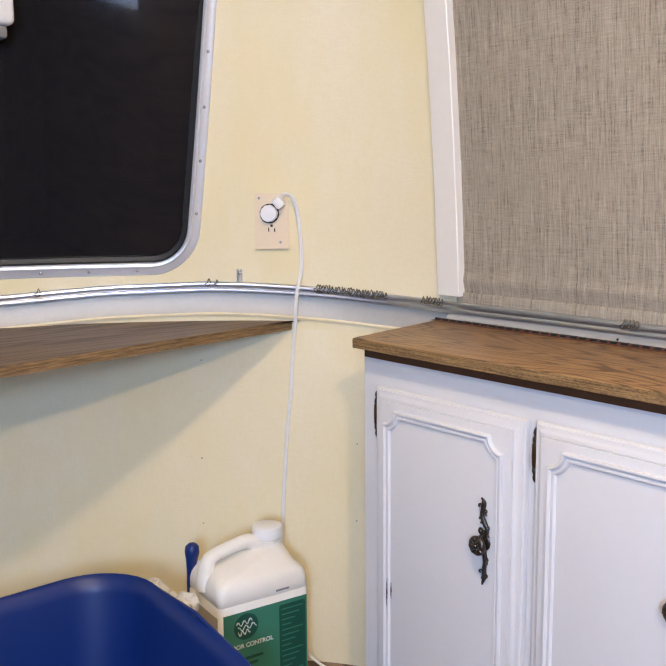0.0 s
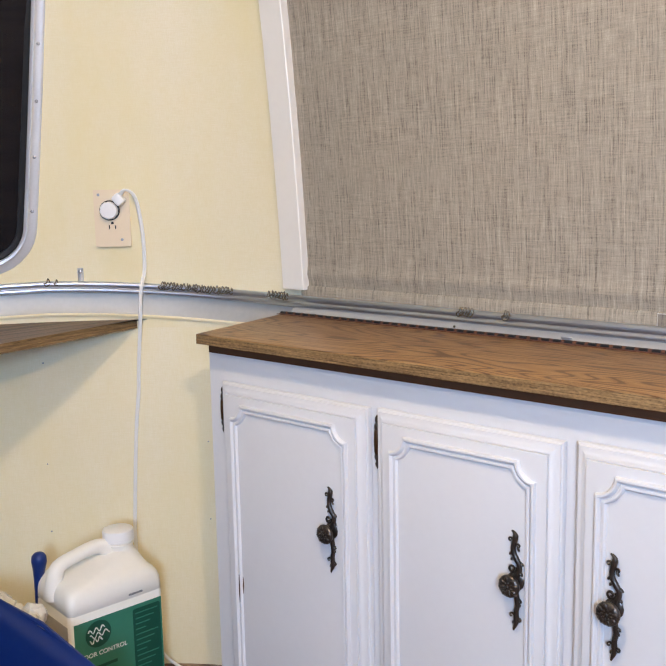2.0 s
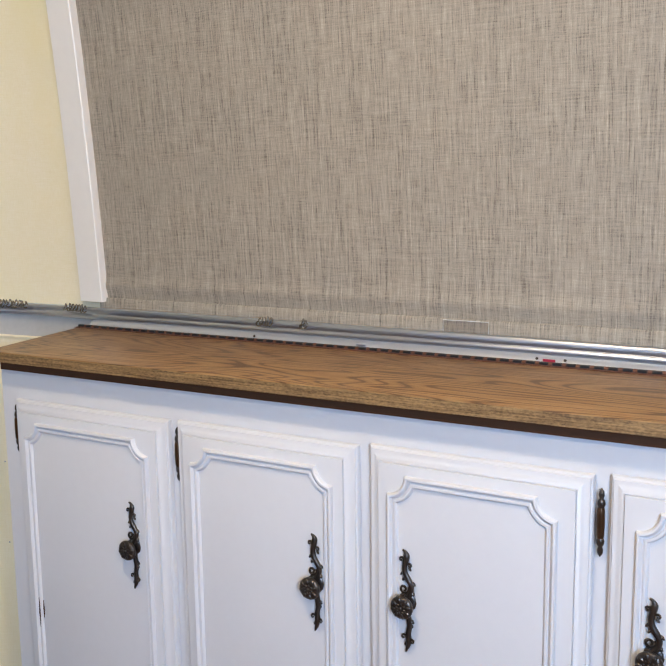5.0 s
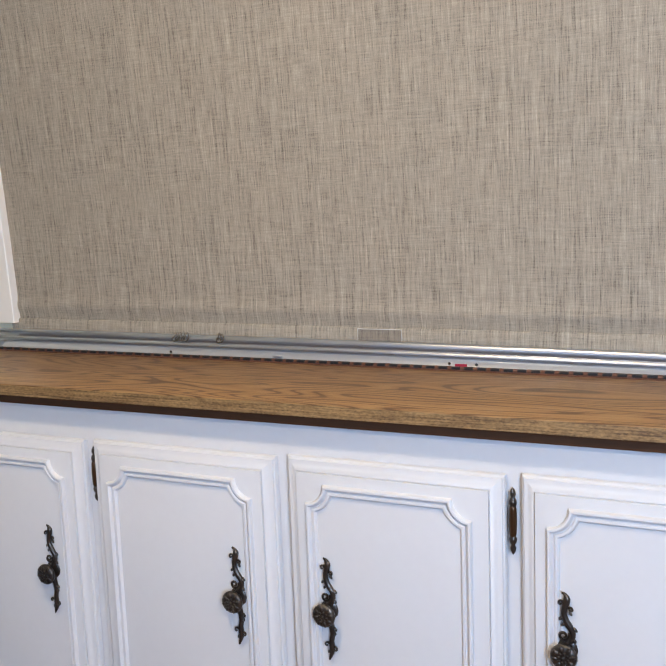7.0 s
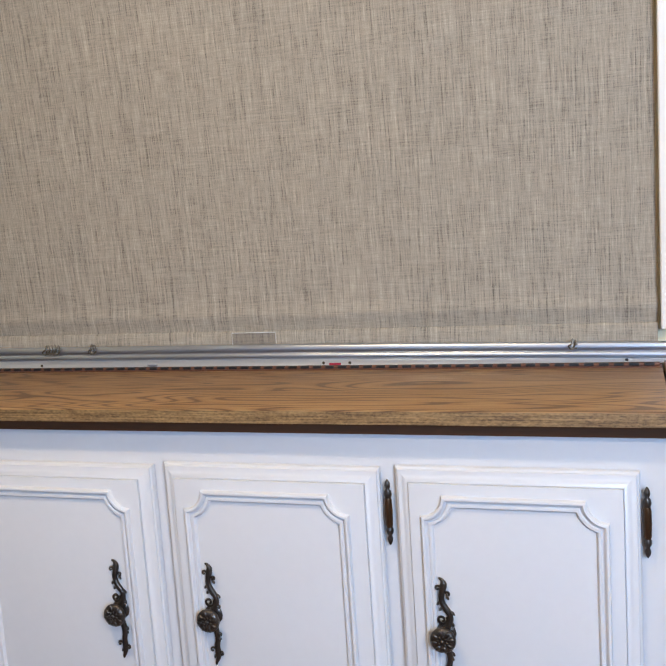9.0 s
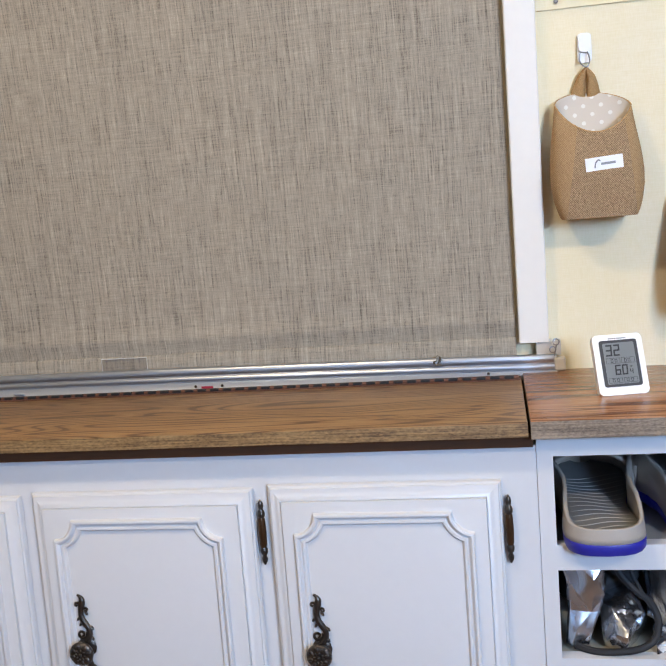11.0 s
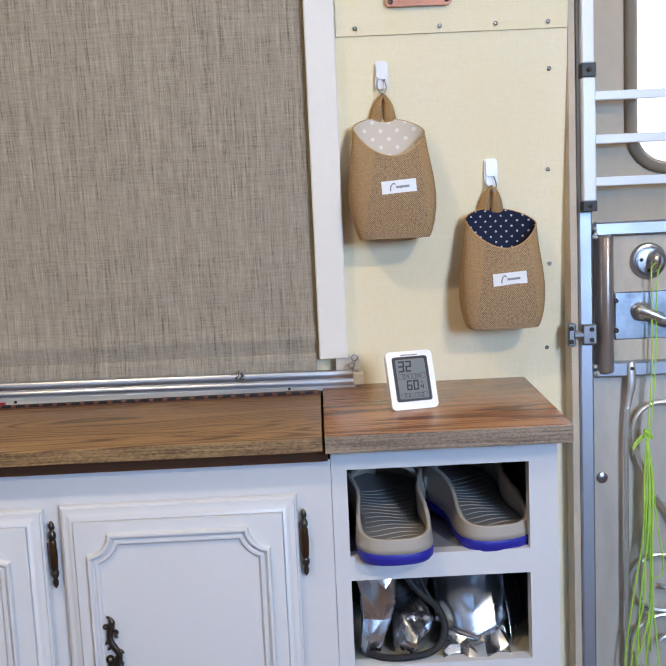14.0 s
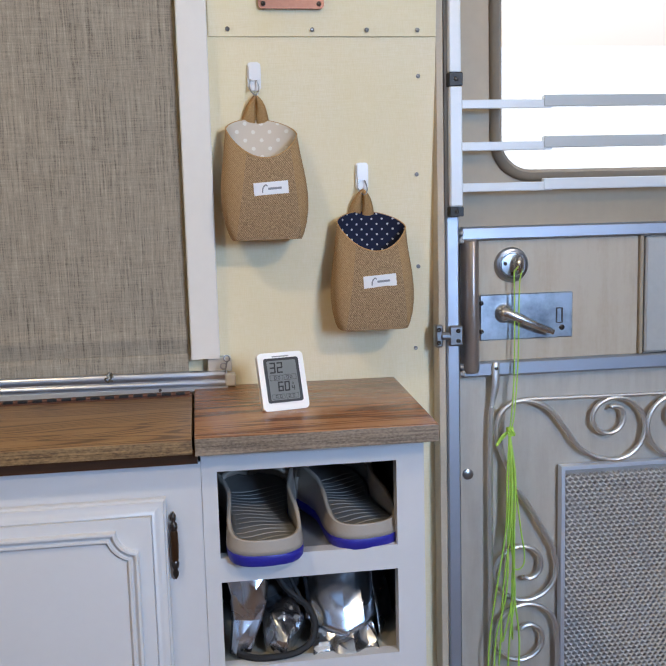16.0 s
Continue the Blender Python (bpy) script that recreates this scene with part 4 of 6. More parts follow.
def slab(bm, outline, z0, z1, r=0.003):
    n = len(outline)
    c = np.mean(np.array(outline), 0)
    rows = []
    for i, z in ((0.0, z0), (0.0, z1 - r), (r * 0.3, z1 - r * 0.3), (r, z1)):
        ring = []
        for k in range(n):
            a, b, d = (np.array(outline[(k + q) % n]) for q in (-1, 0, 1))
            u, w = (b - a) / np.linalg.norm(b - a), (d - b) / np.linalg.norm(d - b)
            n0, n1 = np.array([-u[1], u[0]]), np.array([-w[1], w[0]])
            ring.append((*(b + (n0 + n1) / (1 + n0 @ n1) * i), z))
        rows.append(ring)
    vs = grid(bm, rows[1:], close_v=True)
    cap(bm, vs[-1])
    e = grid(bm, rows[:2], close_v=True, mat=1)
    cap(bm, e[0][::-1], 1)
    bmesh.ops.remove_doubles(bm, verts=bm.verts[:], dist=1e-5)
    return bm


part("board", slab(bm, L, 0.7830, 0.8000, 0.002), [OAK, OAK_EDGE], lid, sharp=30)
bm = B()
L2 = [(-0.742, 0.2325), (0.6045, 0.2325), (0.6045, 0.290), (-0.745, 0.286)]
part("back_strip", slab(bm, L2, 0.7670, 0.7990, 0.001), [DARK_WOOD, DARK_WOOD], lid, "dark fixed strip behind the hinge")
bm = B()
box(bm, -0.738, 0.604, 0.2160, 0.2300, 0.8003, 0.8012)
part("hinge_leaf", bm, HINGE_COPPER, lid, "coppery hinge leaf")
knuckle = slot = None
PITCH = 1.336 / 70
for k in range(70):
    a = -0.735 + PITCH * k
    if k == 0:
        slot = part("hinge_slot", box(B(), a, a + 0.0125, 0.2235, 0.2295, 0.8010, 0.8050, 0.0006), BLACK, lid, "dark slot in the piano hinge")
        knuckle = part("hinge_knuckle", tube(B(), [(a + 0.0127, 0.2285, 0.8022), (a + PITCH - 0.0002, 0.2285, 0.8022)], 0.0029, 8), HINGE_COPPER, lid, "coppery hinge knuckle")
    else:
        for src in (slot, knuckle):
            ob = new(src.name.split(".")[0], src.data)
            ob.parent = lid
            ob.location = (PITCH * k, 0, 0)

# ---------------------------------------------------------------- shoe cabinet with two cubbies
S_X0, S_X1 = 0.613, 0.876
O_X0, O_X1 = 0.631, 0.8425
sh = root("shoe_cabinet", (0.745, 0.14, 0), "white-painted open cabinet with two stacked cubbies", "cabinet")
bm = B()


def bx(*a, b=0.001):
    box(bm, *a, b)


Z = [(0.648, 0.7525), (0.512, 0.6185)]
bx(S_X0, O_X0, 0.0, 0.018, 0.0, 0.7795, b=0)
bx(O_X1, S_X1, 0.0, 0.018, 0.0, 0.7795, b=0)
part("face_frame", bm, WHITE, sh, "white face frame")
for z0, z1 in ((0.7525, 0.7795), (0.6185, 0.648), (0.0, 0.512)):
    part("face_rail", box(B(), O_X0, O_X1, 0.0, 0.018, z0, z1), WHITE, sh)
# the upper shelf's grey is darkened too, as little light reaches it
for z, mat in ((0.6455, SHELF_GREY), (0.508, SHELF_RAW)):
    part("shelf", box(B(), S_X0 + 0.002, S_X1 - 0.002, 0.018, 0.272, z - 0.012, z), mat, sh, "plain shelf board")
part("side_panel", box(B(), S_X0, S_X0 + 0.012, 0.018, 0.275, 0.0, 0.7795), WHITE, sh)
part("side_panel", box(B(), S_X1 - 0.012, S_X1, 0.018, 0.275, 0.0, 0.7795), WHITE, sh)
part("back_panel", box(B(), S_X0 + 0.012, S_X1 - 0.012, 0.270, 0.276, 0.0, 0.7795), WHITE, sh)
# dark sheets over the white sides and back paint in the deep shadow
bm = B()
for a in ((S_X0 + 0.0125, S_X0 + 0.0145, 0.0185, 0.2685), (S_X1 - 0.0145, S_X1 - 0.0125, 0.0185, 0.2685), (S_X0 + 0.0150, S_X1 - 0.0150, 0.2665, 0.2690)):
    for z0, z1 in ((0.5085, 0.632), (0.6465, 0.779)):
        part("cubby_shadow_panel", box(B(), *a, z0, z1), CUBBY_SHADOW, sh, "thin dark sheet painting in the cubby's deep shadow")
top2 = root("counter_top", (0.75, 0.13, 0.78), "reddish oak laminate top on the shoe cabinet", "worktop")
part("board", slab(B(), [(0.6075, -0.0290), (0.8871, -0.0290), (0.9015, 0.2820), (0.6075, 0.2870)], 0.7800, 0.8005, 0.0008), [OAK_RED, GREY_EDGE], top2, sharp=30)
part("edge_band", box(B(), 0.6076, 0.8869, -0.0302, -0.0291, 0.7801, 0.7999, 0.0004), GREY_EDGE, top2, "worn brown-grey laminate edge")

# ---------------------------------------------------------------- things on and by the left end wall
bm = B()
back = [wall(s, 0.77, 0.006) for s in np.linspace(0.352, 1.30, 22)]
front = [Vector((-1.078 + 0.130 * t, 0.178 - 0.915 * t, 0)) for t in np.linspace(0, 1, 8)]
out = [(p[0], p[1]) for p in back] + [(p[0], p[1]) for p in front[::-1]]
rows = [[(x, y, z) for x, y in out] for z in (0.7540, 0.7560)] + [[(x, y, 0.7725) for x, y in out]]
shelf = root("wall_shelf", (-1.1, -0.2, 0.754), "worn oak wedge-shaped shelf fixed to the end wall", "shelf")
vs = grid(bm, rows, close_v=True, mat=1)
cap(bm, vs[0][::-1], 1)
cap(bm, vs[-1], 0)
part("board", bm, [OAK_SHELF, OAK_EDGE], shelf, sharp=30)
for s in (0.62, 0.98):
    p, n = plan(s)
    q = wall(s, 0.74, 0.014)
    bm = B()
    box(bm, q[0] - 0.002, q[0] + 0.03, q[1] - 0.010, q[1] + 0.010, 0.7505, 0.7538)
    part("bracket", bm, STEEL, shelf, "small steel angle below the board")

# outlet
s_o = 0.420
po, no = plan(s_o)
oc = wall(s_o, 0.983, 0.0)
M_O = Matrix((( -no[1], -no[0], 0, oc[0]), (no[0], -no[1], 0, oc[1]), (0, 0, 1, oc[2]), (0, 0, 0, 1)))   # local x right, y into the wall, z up


def placed(bm, m):
    bmesh.ops.transform(bm, matrix=m, verts=bm.verts[:])
    return bm


outlet = root("wall_outlet", oc, "cream duplex outlet plate on the wall", "outlet")
bm = prism(B(), rounded(-0.036, 0.036, -0.058, 0.058, 0.003, 3), -0.006, 0.0)
part("plate", placed(bm, M_O), OUTLET_CREAM, outlet)
bm = prism(B(), rounded(-0.017, 0.017, -0.033, -0.006, 0.009, 4), -0.0072, -0.0055)
part("socket", placed(bm, M_O), OUTLET_CREAM, outlet)
bm = B()
for x0, x1, z0, z1 in ((-0.0075, -0.0052, -0.022, -0.0135), (0.0050, 0.0073, -0.022, -0.0145), (-0.0025, 0.0025, -0.0120, -0.0070)):
    box(bm, x0, x1, -0.0076, -0.0070, z0, z1, 0.0002)
part("socket_slots", placed(bm, M_O), INK_DARK, outlet, "dark socket slots")
for x, z in ((-0.026, 0.048), (0.018, -0.044)):
    part("screw", placed(lathe(B(), (x, -0.0060, z), (0, -1, 0), [(0, 0.003), (0.001, 0.0025), (0.0012, 0)], 8), M_O), STEEL, outlet)
plug = root("plug_adapter", oc, "round white plug in a dark ring pushed into the outlet", "plug")
bm = lathe(B(), (-0.004, -0.0062, 0.016), (0, -1, 0), [(0, 0.0205), (0.004, 0.0205), (0.0045, 0.019), (0.0046, 0)], 20)
part("ring", placed(bm, M_O), INK_DARK, plug, "dark ring")
bm = lathe(B(), (-0.004, -0.0062, 0.016), (0, -1, 0), [(0, 0.0185), (0.014, 0.0185), (0.017, 0.0165), (0.0175, 0)], 10)
part("body", placed(bm, M_O), PLASTIC_WHITE, plug)
bm = B()
box(bm, 0.008, 0.028, -0.034, -0.0065, 0.026, 0.050, 0.005, 2, turn=pose(0, 0, 0, 0, -40, 0))
part("plug", placed(bm, M_O), PLASTIC_WHITE, plug, "white angled plug")
cord = root("power_cord", wall(0.36, 0.3, 0.02), "white power cord hanging down the wall", "cord")
loop = [M_O @ Vector((0.022, -0.026, 0.046)), M_O @ Vector((0.032, -0.032, 0.057)), M_O @ Vector((0.048, -0.026, 0.048)), M_O @ Vector((0.056, -0.018, 0.020))]
drop = [wall(s, z, o) for s, z, o in ((0.357, 0.945, 0.014), (0.358, 0.880, 0.014), (0.362, 0.850, 0.030), (0.366, 0.825, 0.032), (0.371, 0.77, 0.024), (0.377, 0.72, 0.016), (0.382, 0.66, 0.015), (0.384, 0.62, 0.015), (0.393, 0.54, 0.015), (0.403, 0.40, 0.015), (0.408, 0.28, 0.015), (0.40, 0.14, 0.016), (0.37, 0.05, 0.025), (0.32, 0.010, 0.04), (0.26, 0.006, 0.06), (0.2, 0.006, 0.06))]
for dx in (-0.0017, 0.0017):
    part("wire", tube(B(), smooth_path([p + Vector((dx * 0.7, dx * 0.7, 0)) for p in loop + drop], 5), 0.0024, 7), CORD_WHITE, cord)

# white and green jug
jug = root("jug", (-1.000, -0.049, 0), "big white plastic jug with a green label standing on the floor", "jug")
JX, JY, JA, JB = -1.000, -0.049, 0.0780, 0.1000


def ring_at(z, a, b, r, cx=JX, cy=JY, n=5):
    return [(cx + x, cy + y, z) for x, y in rounded(-a, a, -b, b, r, n)]


bm = B()
prof = [(0.0, 0.90, 0.013), (0.006, 0.97, 0.013), (0.05, 1.0, 0.013), (0.2560, 1.0, 0.013), (0.2578, 0.984, 0.013), (0.2592, 0.984, 0.013), (0.2610, 1.0, 0.013), (0.280, 1.0, 0.016), (0.291, 0.975, 0.020), (0.300, 0.92, 0.024), (0.306, 0.84, 0.028)]
rows = [ring_at(z, JA - JA * (1 - k), JB - JA * (1 - k), r) for z, k, r in prof]
# the shoulder draws in to the neck
for z, t in ((0.311, 0.14), (0.317, 0.34), (0.325, 0.62), (0.332, 0.84), (0.336, 1.0), (0.356, 1.0)):
    a, b = JA * 0.84 * (1 - t) + 0.028 * t, (JB - JA * 0.16) * (1 - t) + 0.028 * t
    rows.append(ring_at(z, a, b, min(a, b) * (0.5 + 0.499 * t), JX, JY + 0.050 * t))
vs = grid(bm, rows, close_v=True)
cap(bm, vs[0][::-1]), cap(bm, vs[-1])
part("body", bm, JUG_WHITE, jug, sharp=60)
neck = part("neck_ring", lathe(B(), (JX, JY + 0.050, 0.343), (0, 0, 1), [(0, 0.0282), (0.0008, 0.0300), (0.0035, 0.0300), (0.0045, 0.0282)], 28), JUG_WHITE, jug)
bm = lathe(B(), (JX, JY + 0.050, 0.351), (0, 0, 1), [(0, 0.0300), (0.001, 0.0312), (0.0035, 0.0312), (0.0045, 0.0304), (0.0055, 0.0312), (0.019, 0.0308), (0.0220, 0.0298), (0.0235, 0.027), (0.0238, 0)], 32)
part("cap", bm, PLASTIC_WHITE, jug, "white screw cap")
hp = [(JX, JY + 0.036, 0.316), (JX, JY + 0.026, 0.334), (JX, JY + 0.010, 0.347), (JX, JY - 0.012, 0.349), (JX, JY - 0.042, 0.343), (JX, JY - 0.070, 0.336), (JX, JY - 0.084, 0.325), (JX, JY - 0.090, 0.300), (JX, JY - 0.092, 0.272)]
path = smooth_path(hp, 5)
part("handle", tube(B(), path, [0.0135 + 0.006 * abs(math.cos(3.14 * k / len(path))) ** 3 for k in range(len(path))], 16), JUG_WHITE, jug)
part("label", box(B(), JX + JA - 0.001, JX + JA + 0.0006, JY - JB + 0.008, JY + JB - 0.006, 0.03, 0.243, 0.0003), LABEL_GREEN, jug, "green front label")
part("label", placed(prism(B(), rounded(0.030, JB - 0.010, 0.05, 0.235, 0.005, 4), 0.0, 0.0004), Matrix(((0, -1, 0, JX + JA + 0.0011), (1, 0, 0, JY), (0, 0, 1, 0), (0, 0, 0, 1)))), LABEL_DEEP, jug, "dark green text block on the label")
part("label", box(B(), JX - JA + 0.010, JX + JA - 0.010, JY - JB - 0.0006, JY - JB + 0.001, 0.03, 0.238, 0.0003), LABEL_TAN, jug, "tan and brown side label")
for k, (x, z, a, b) in enumerate(((-0.020, 0.200, 0.012, 0.010), (0.016, 0.190, 0.018, 0.013), (0.026, 0.168, 0.012, 0.016), (-0.004, 0.160, 0.016, 0.014))):
    part("picture", box(B(), JX + x - a, JX + x + a, JY - JB - 0.0010, JY - JB - 0.0004, z - b, z + b, 0.0003, turn=None), DARK_WOOD if k % 2 else LABEL_DEEP, jug, "dark printed picture")
M_J = lambda y, z: Matrix(((0, 0, 1, JX + JA + 0.0012), (1, 0, 0, y), (0, 1, 0, z), (0, 0, 0, 1)))
writing("writing", "ODOR CONTROL", 0.0125, M_J(JY - 0.036, 0.173), INK_WHITE, jug, "white lettering")
for k in range(13):
    part("text_line", box(B(), JX + JA + 0.0012, JX + JA + 0.0014, JY + 0.035, JY + 0.084 - 0.009 * ((k * 5) % 4), 0.2240 - 0.011 * k, 0.2265 - 0.011 * k), LABEL_GREEN, jug)
for k in range(2):
    part("text_line", box(B(), JX + JA + 0.0008, JX + JA + 0.0011, JY - 0.076 + 0.012 * k, JY - 0.008 - 0.012 * k, 0.143 - 0.012 * k, 0.149 - 0.012 * k), LABEL_DEEP, jug)
EY, EZ = JY - 0.044, 0.212
bm = lathe(B(), (JX + JA + 0.0007, EY, EZ), (1, 0, 0), [(0, 0.0265), (0.0004, 0.0265), (0.0005, 0)], 28)
part("emblem", bm, LABEL_DEEP, jug, "round dark green emblem")
for k, (u, v, w) in enumerate(((-0.004, 0.009, 0.034), (0.002, -0.001, 0.040), (-0.005, -0.011, 0.026))):
    line = [(JX + JA + 0.0014, EY + u + w * (q / 14 - 0.5), EZ + v + 0.0045 * math.sin(q * 1.15 + k) + 0.004 * (q / 14 - 0.5)) for q in range(15)]
    part("emblem_stroke", tube(B(), smooth_path(line, 3), [0.0007 + 0.0006 * abs(math.sin(0.6 * q + k)) for q in range(len(smooth_path(line, 3)))], 5), INK_WHITE, jug)
part("print", box(B(), JX + JA - 0.004, JX + JA + 0.0004, JY + 0.024, JY + 0.054, 0.265, 0.269), INK_GREY, jug)

jug.rotation_euler.z = radians(-7)
jug.location.y += 0.008

# blue tub
tub = root("plastic_tub", (-0.84, -0.50, 0), "deep blue plastic litter tub with a rolled rim", "tub")
TX, TY = -0.840, -0.515
bm = B()
rows = []
for z, a, b, r in ((0.004, 0.19, 0.17, 0.07), (0.012, 0.205, 0.185, 0.08), (0.16, 0.232, 0.216, 0.095), (0.30, 0.252, 0.238, 0.11), (0.3265, 0.258, 0.244, 0.115), (0.330, 0.266, 0.252, 0.12), (0.322, 0.270, 0.256, 0.12)):
    rows.append([(TX + x, TY + y, z) for x, y in rounded(-a, a, -b, b, r, 9)])
vs = grid(bm, rows, close_v=True)
cap(bm, vs[0][::-1])
for v in bm.verts:                                   # the front is cut lower
    if v.co.z > 0.2:
        v.co.z -= max(0.0, (v.co.x - TX) / 0.26) * 0.05
part("shell", bm, TUB_BLUE, tub, sharp=60, thick=0.004)
bm = B()
tube(bm, [(TX + x, TY + y, 0.322 - max(0.0, x / 0.26) * 0.05) for x, y in dense(rounded(-0.27, 0.27, -0.256, 0.256, 0.12, 9), 0.05)], 0.0045, 8, closed=True)
part("rim", bm, TUB_BLUE, tub)
sc = root("scoop", (-1.075, -0.14, 0), "blue plastic scoop handle standing against the wall", "scoop")
bm = tube(B(), [(-1.075, -0.125, 0.012), (-1.075, -0.125, 0.23), (-1.070, -0.127, 0.29), (-1.067, -0.127, 0.315), (-1.065, -0.127, 0.330), (-1.064, -0.127, 0.341), (-1.063, -0.127, 0.347), (-1.063, -0.127, 0.350)], [0.009, 0.009, 0.0095, 0.012, 0.0150, 0.0140, 0.0095, 0.003], 14)
part("grip", bm, TUB_BLUE, sc)
part("blade", box(B(), -1.085, -1.065, -0.165, -0.085, 0.0, 0.10, 0.004), TUB_BLUE, sc)
# scrunched clear bag beside the jug
rng = random.Random(9)
bm = B()
for k in range(5):
    bmesh.ops.create_icosphere(bm, subdivisions=3, radius=1.0, matrix=Matrix.Translation((-1.03 + 0.03 * k - 0.02, -0.225 - 0.012 * (k % 2), 0.285 + 0.012 * math.sin(2.0 * k))) @ Matrix.Diagonal((0.026, 0.024, 0.020, 1)))
for v in bm.verts:
    v.co += 0.009 * noise.noise_vector(v.co * 70) + 0.004 * noise.noise_vector(v.co * 190)
FILM_BAG = vary("thin_bag_film", (0.74, 0.70, 0.62), 0.25, amount=0.05, size=60, depth=0.001)
bag = root("plastic_bag", (-1.0, -0.23, 0.0), "scrunched translucent plastic bag beside the jug", "plastic bag")
part("knot", bm, FILM_BAG, bag, sharp=25)
bm = B()
lathe(bm, (-1.0, -0.225, 0.0), (0, 0, 1), [(0, 0.02), (0.02, 0.045), (0.12, 0.05), (0.22, 0.035), (0.285, 0.018)], 18)
for v in bm.verts:
    v.co += 0.006 * noise.noise_vector(v.co * 40)
part("sack", bm, FILM_BAG, bag, sharp=25)

# ---------------------------------------------------------------- on the counter
mo = root("thermometer", (0.722, 0.1, 0.8005), "small white digital thermometer with a grey display", "thermometer")
TIP = pose(0.7235, 0.092, 0.8008, -20, 0, 13)
part("case", placed(prism(B(), rounded(-0.0305, 0.0305, 0.0, 0.0745, 0.006, 5), 0.0, 0.009), TIP), PLASTIC_WHITE, mo, sharp=50)
part("bezel", placed(prism(B(), rounded(-0.0232, 0.0232, 0.0100, 0.0672, 0.003, 4), -0.0010, 0.001), TIP), LCD_RIM, mo, "dark display rim")
part("display", placed(prism(B(), rounded(-0.0192, 0.0192, 0.0132, 0.0638, 0.002, 4), -0.0013, 0.001), TIP), LCD, mo, "grey lcd")
SEGMENTS = {"0": "abcdef", "2": "abged", "3": "abgcd", "4": "fgbc", "6": "afgecd", "7": "abc", "8": "abcdefg"}


def lcd_digit(ch, x, z, w, h, t):
    """A slanted seven-segment digit; x, z: its lower left corner."""
    bm = B()
    for k in SEGMENTS[ch]:
        x0, x1, z0, z1 = {"a": (0, w, h - t, h), "g": (0, w, (h - t) / 2, (h + t) / 2), "d": (0, w, 0, t), "b": (w - t, w, h / 2, h), "c": (w - t, w, 0, h / 2), "f": (0, t, h / 2, h), "e": (0, t, 0, h / 2)}[k]
        box(bm, x + x0, x + x1, -0.0015, -0.0011, z + z0, z + z1)
    for v in bm.verts:
        v.co.x += 0.06 * (v.co.z - z)
    part("digit", placed(bm, TIP), INK_DARK, mo, "dark lcd digit")


for ch, x, z, w, h, t in (("3", -0.0165, 0.0475, 0.0075, 0.0140, 0.0018), ("2", -0.0072, 0.0475, 0.0075, 0.0140, 0.0018), ("6", -0.0085, 0.0240, 0.0070, 0.0125, 0.0017), ("0", 0.0000, 0.0240, 0.0070, 0.0125, 0.0017), ("4", 0.0095, 0.0245, 0.0040, 0.0062, 0.0010)):
    lcd_digit(ch, x, z, w, h, t)
for x0, x1, z0, z1 in ((-0.0175, -0.0005, 0.0382, 0.0450), (0.0010, 0.0175, 0.0382, 0.0450), (-0.0175, -0.0010, 0.0145, 0.0205), (0.0010, 0.0175, 0.0145, 0.0205), (0.0110, 0.0130, 0.0325, 0.0345)):
    bm = frame_sweep(B(), [(x0, z0), (x1, z0), (x1, z1), (x0, z1)], [(0, -0.0012), (0, -0.0015), (0.0004, -0.0015), (0.0004, -0.0012)])
    part("display_mark", placed(bm, TIP), INK_DARK, mo)
for x0, z0 in ((-0.0120, 0.0396), (-0.0070, 0.0396), (0.0045, 0.0396), (0.0090, 0.0396), (-0.0130, 0.0158), (-0.0075, 0.0158), (0.0040, 0.0158), (0.0095, 0.0158)):
    bm = frame_sweep(B(), [(x0, z0), (x0 + 0.0030, z0), (x0 + 0.0030, z0 + 0.0040), (x0, z0 + 0.0040)], [(0, -0.0012), (0, -0.0015), (0.0006, -0.0015), (0.0006, -0.0012)])
    part("display_mark", placed(bm, TIP), INK_DARK, mo)
part("brand_bar", placed(box(B(), -0.011, 0.011, -0.0004, 0.0004, 0.0685, 0.0700), TIP), INK_GREY, mo)
part("stand", placed(box(B(), -0.012, 0.012, 0.009, 0.012, 0.002, 0.050, 0.001), TIP @ pose(0, 0, 0, -12, 0, 0)), PLASTIC_WHITE, mo)


# ---------------------------------------------------------------- hanging bags
def wall_hook(x, z):
    y = wall(at_x(x), z)[1]
    h = root("wall_hook", (x, y, z), "white plastic adhesive hook on the wall", "hook", "wall hooks")
    bm = prism(B(), rounded(x - 0.0092, x + 0.0092, z - 0.034, z + 0.004, 0.005, 4), y - 0.004, y + 0.0)
    part("base", bm, PLASTIC_WHITE, h)
    bm = prism(B(), rounded(x - 0.0075, x + 0.0075, z - 0.021, z + 0.002, 0.005, 4), y - 0.0085, y - 0.004)
    part("cover", bm, PLASTIC_WHITE, h)
    w = [(x - 0.005, y - 0.006, z - 0.018), (x - 0.007, y - 0.008, z - 0.032), (x, y - 0.018, z - 0.042), (x + 0.005, y - 0.016, z - 0.034), (x + 0.003, y - 0.007, z - 0.020)]
    part("wire", tube(B(), smooth_path(w, 5), 0.0009, 6), STEEL, h)
    return h


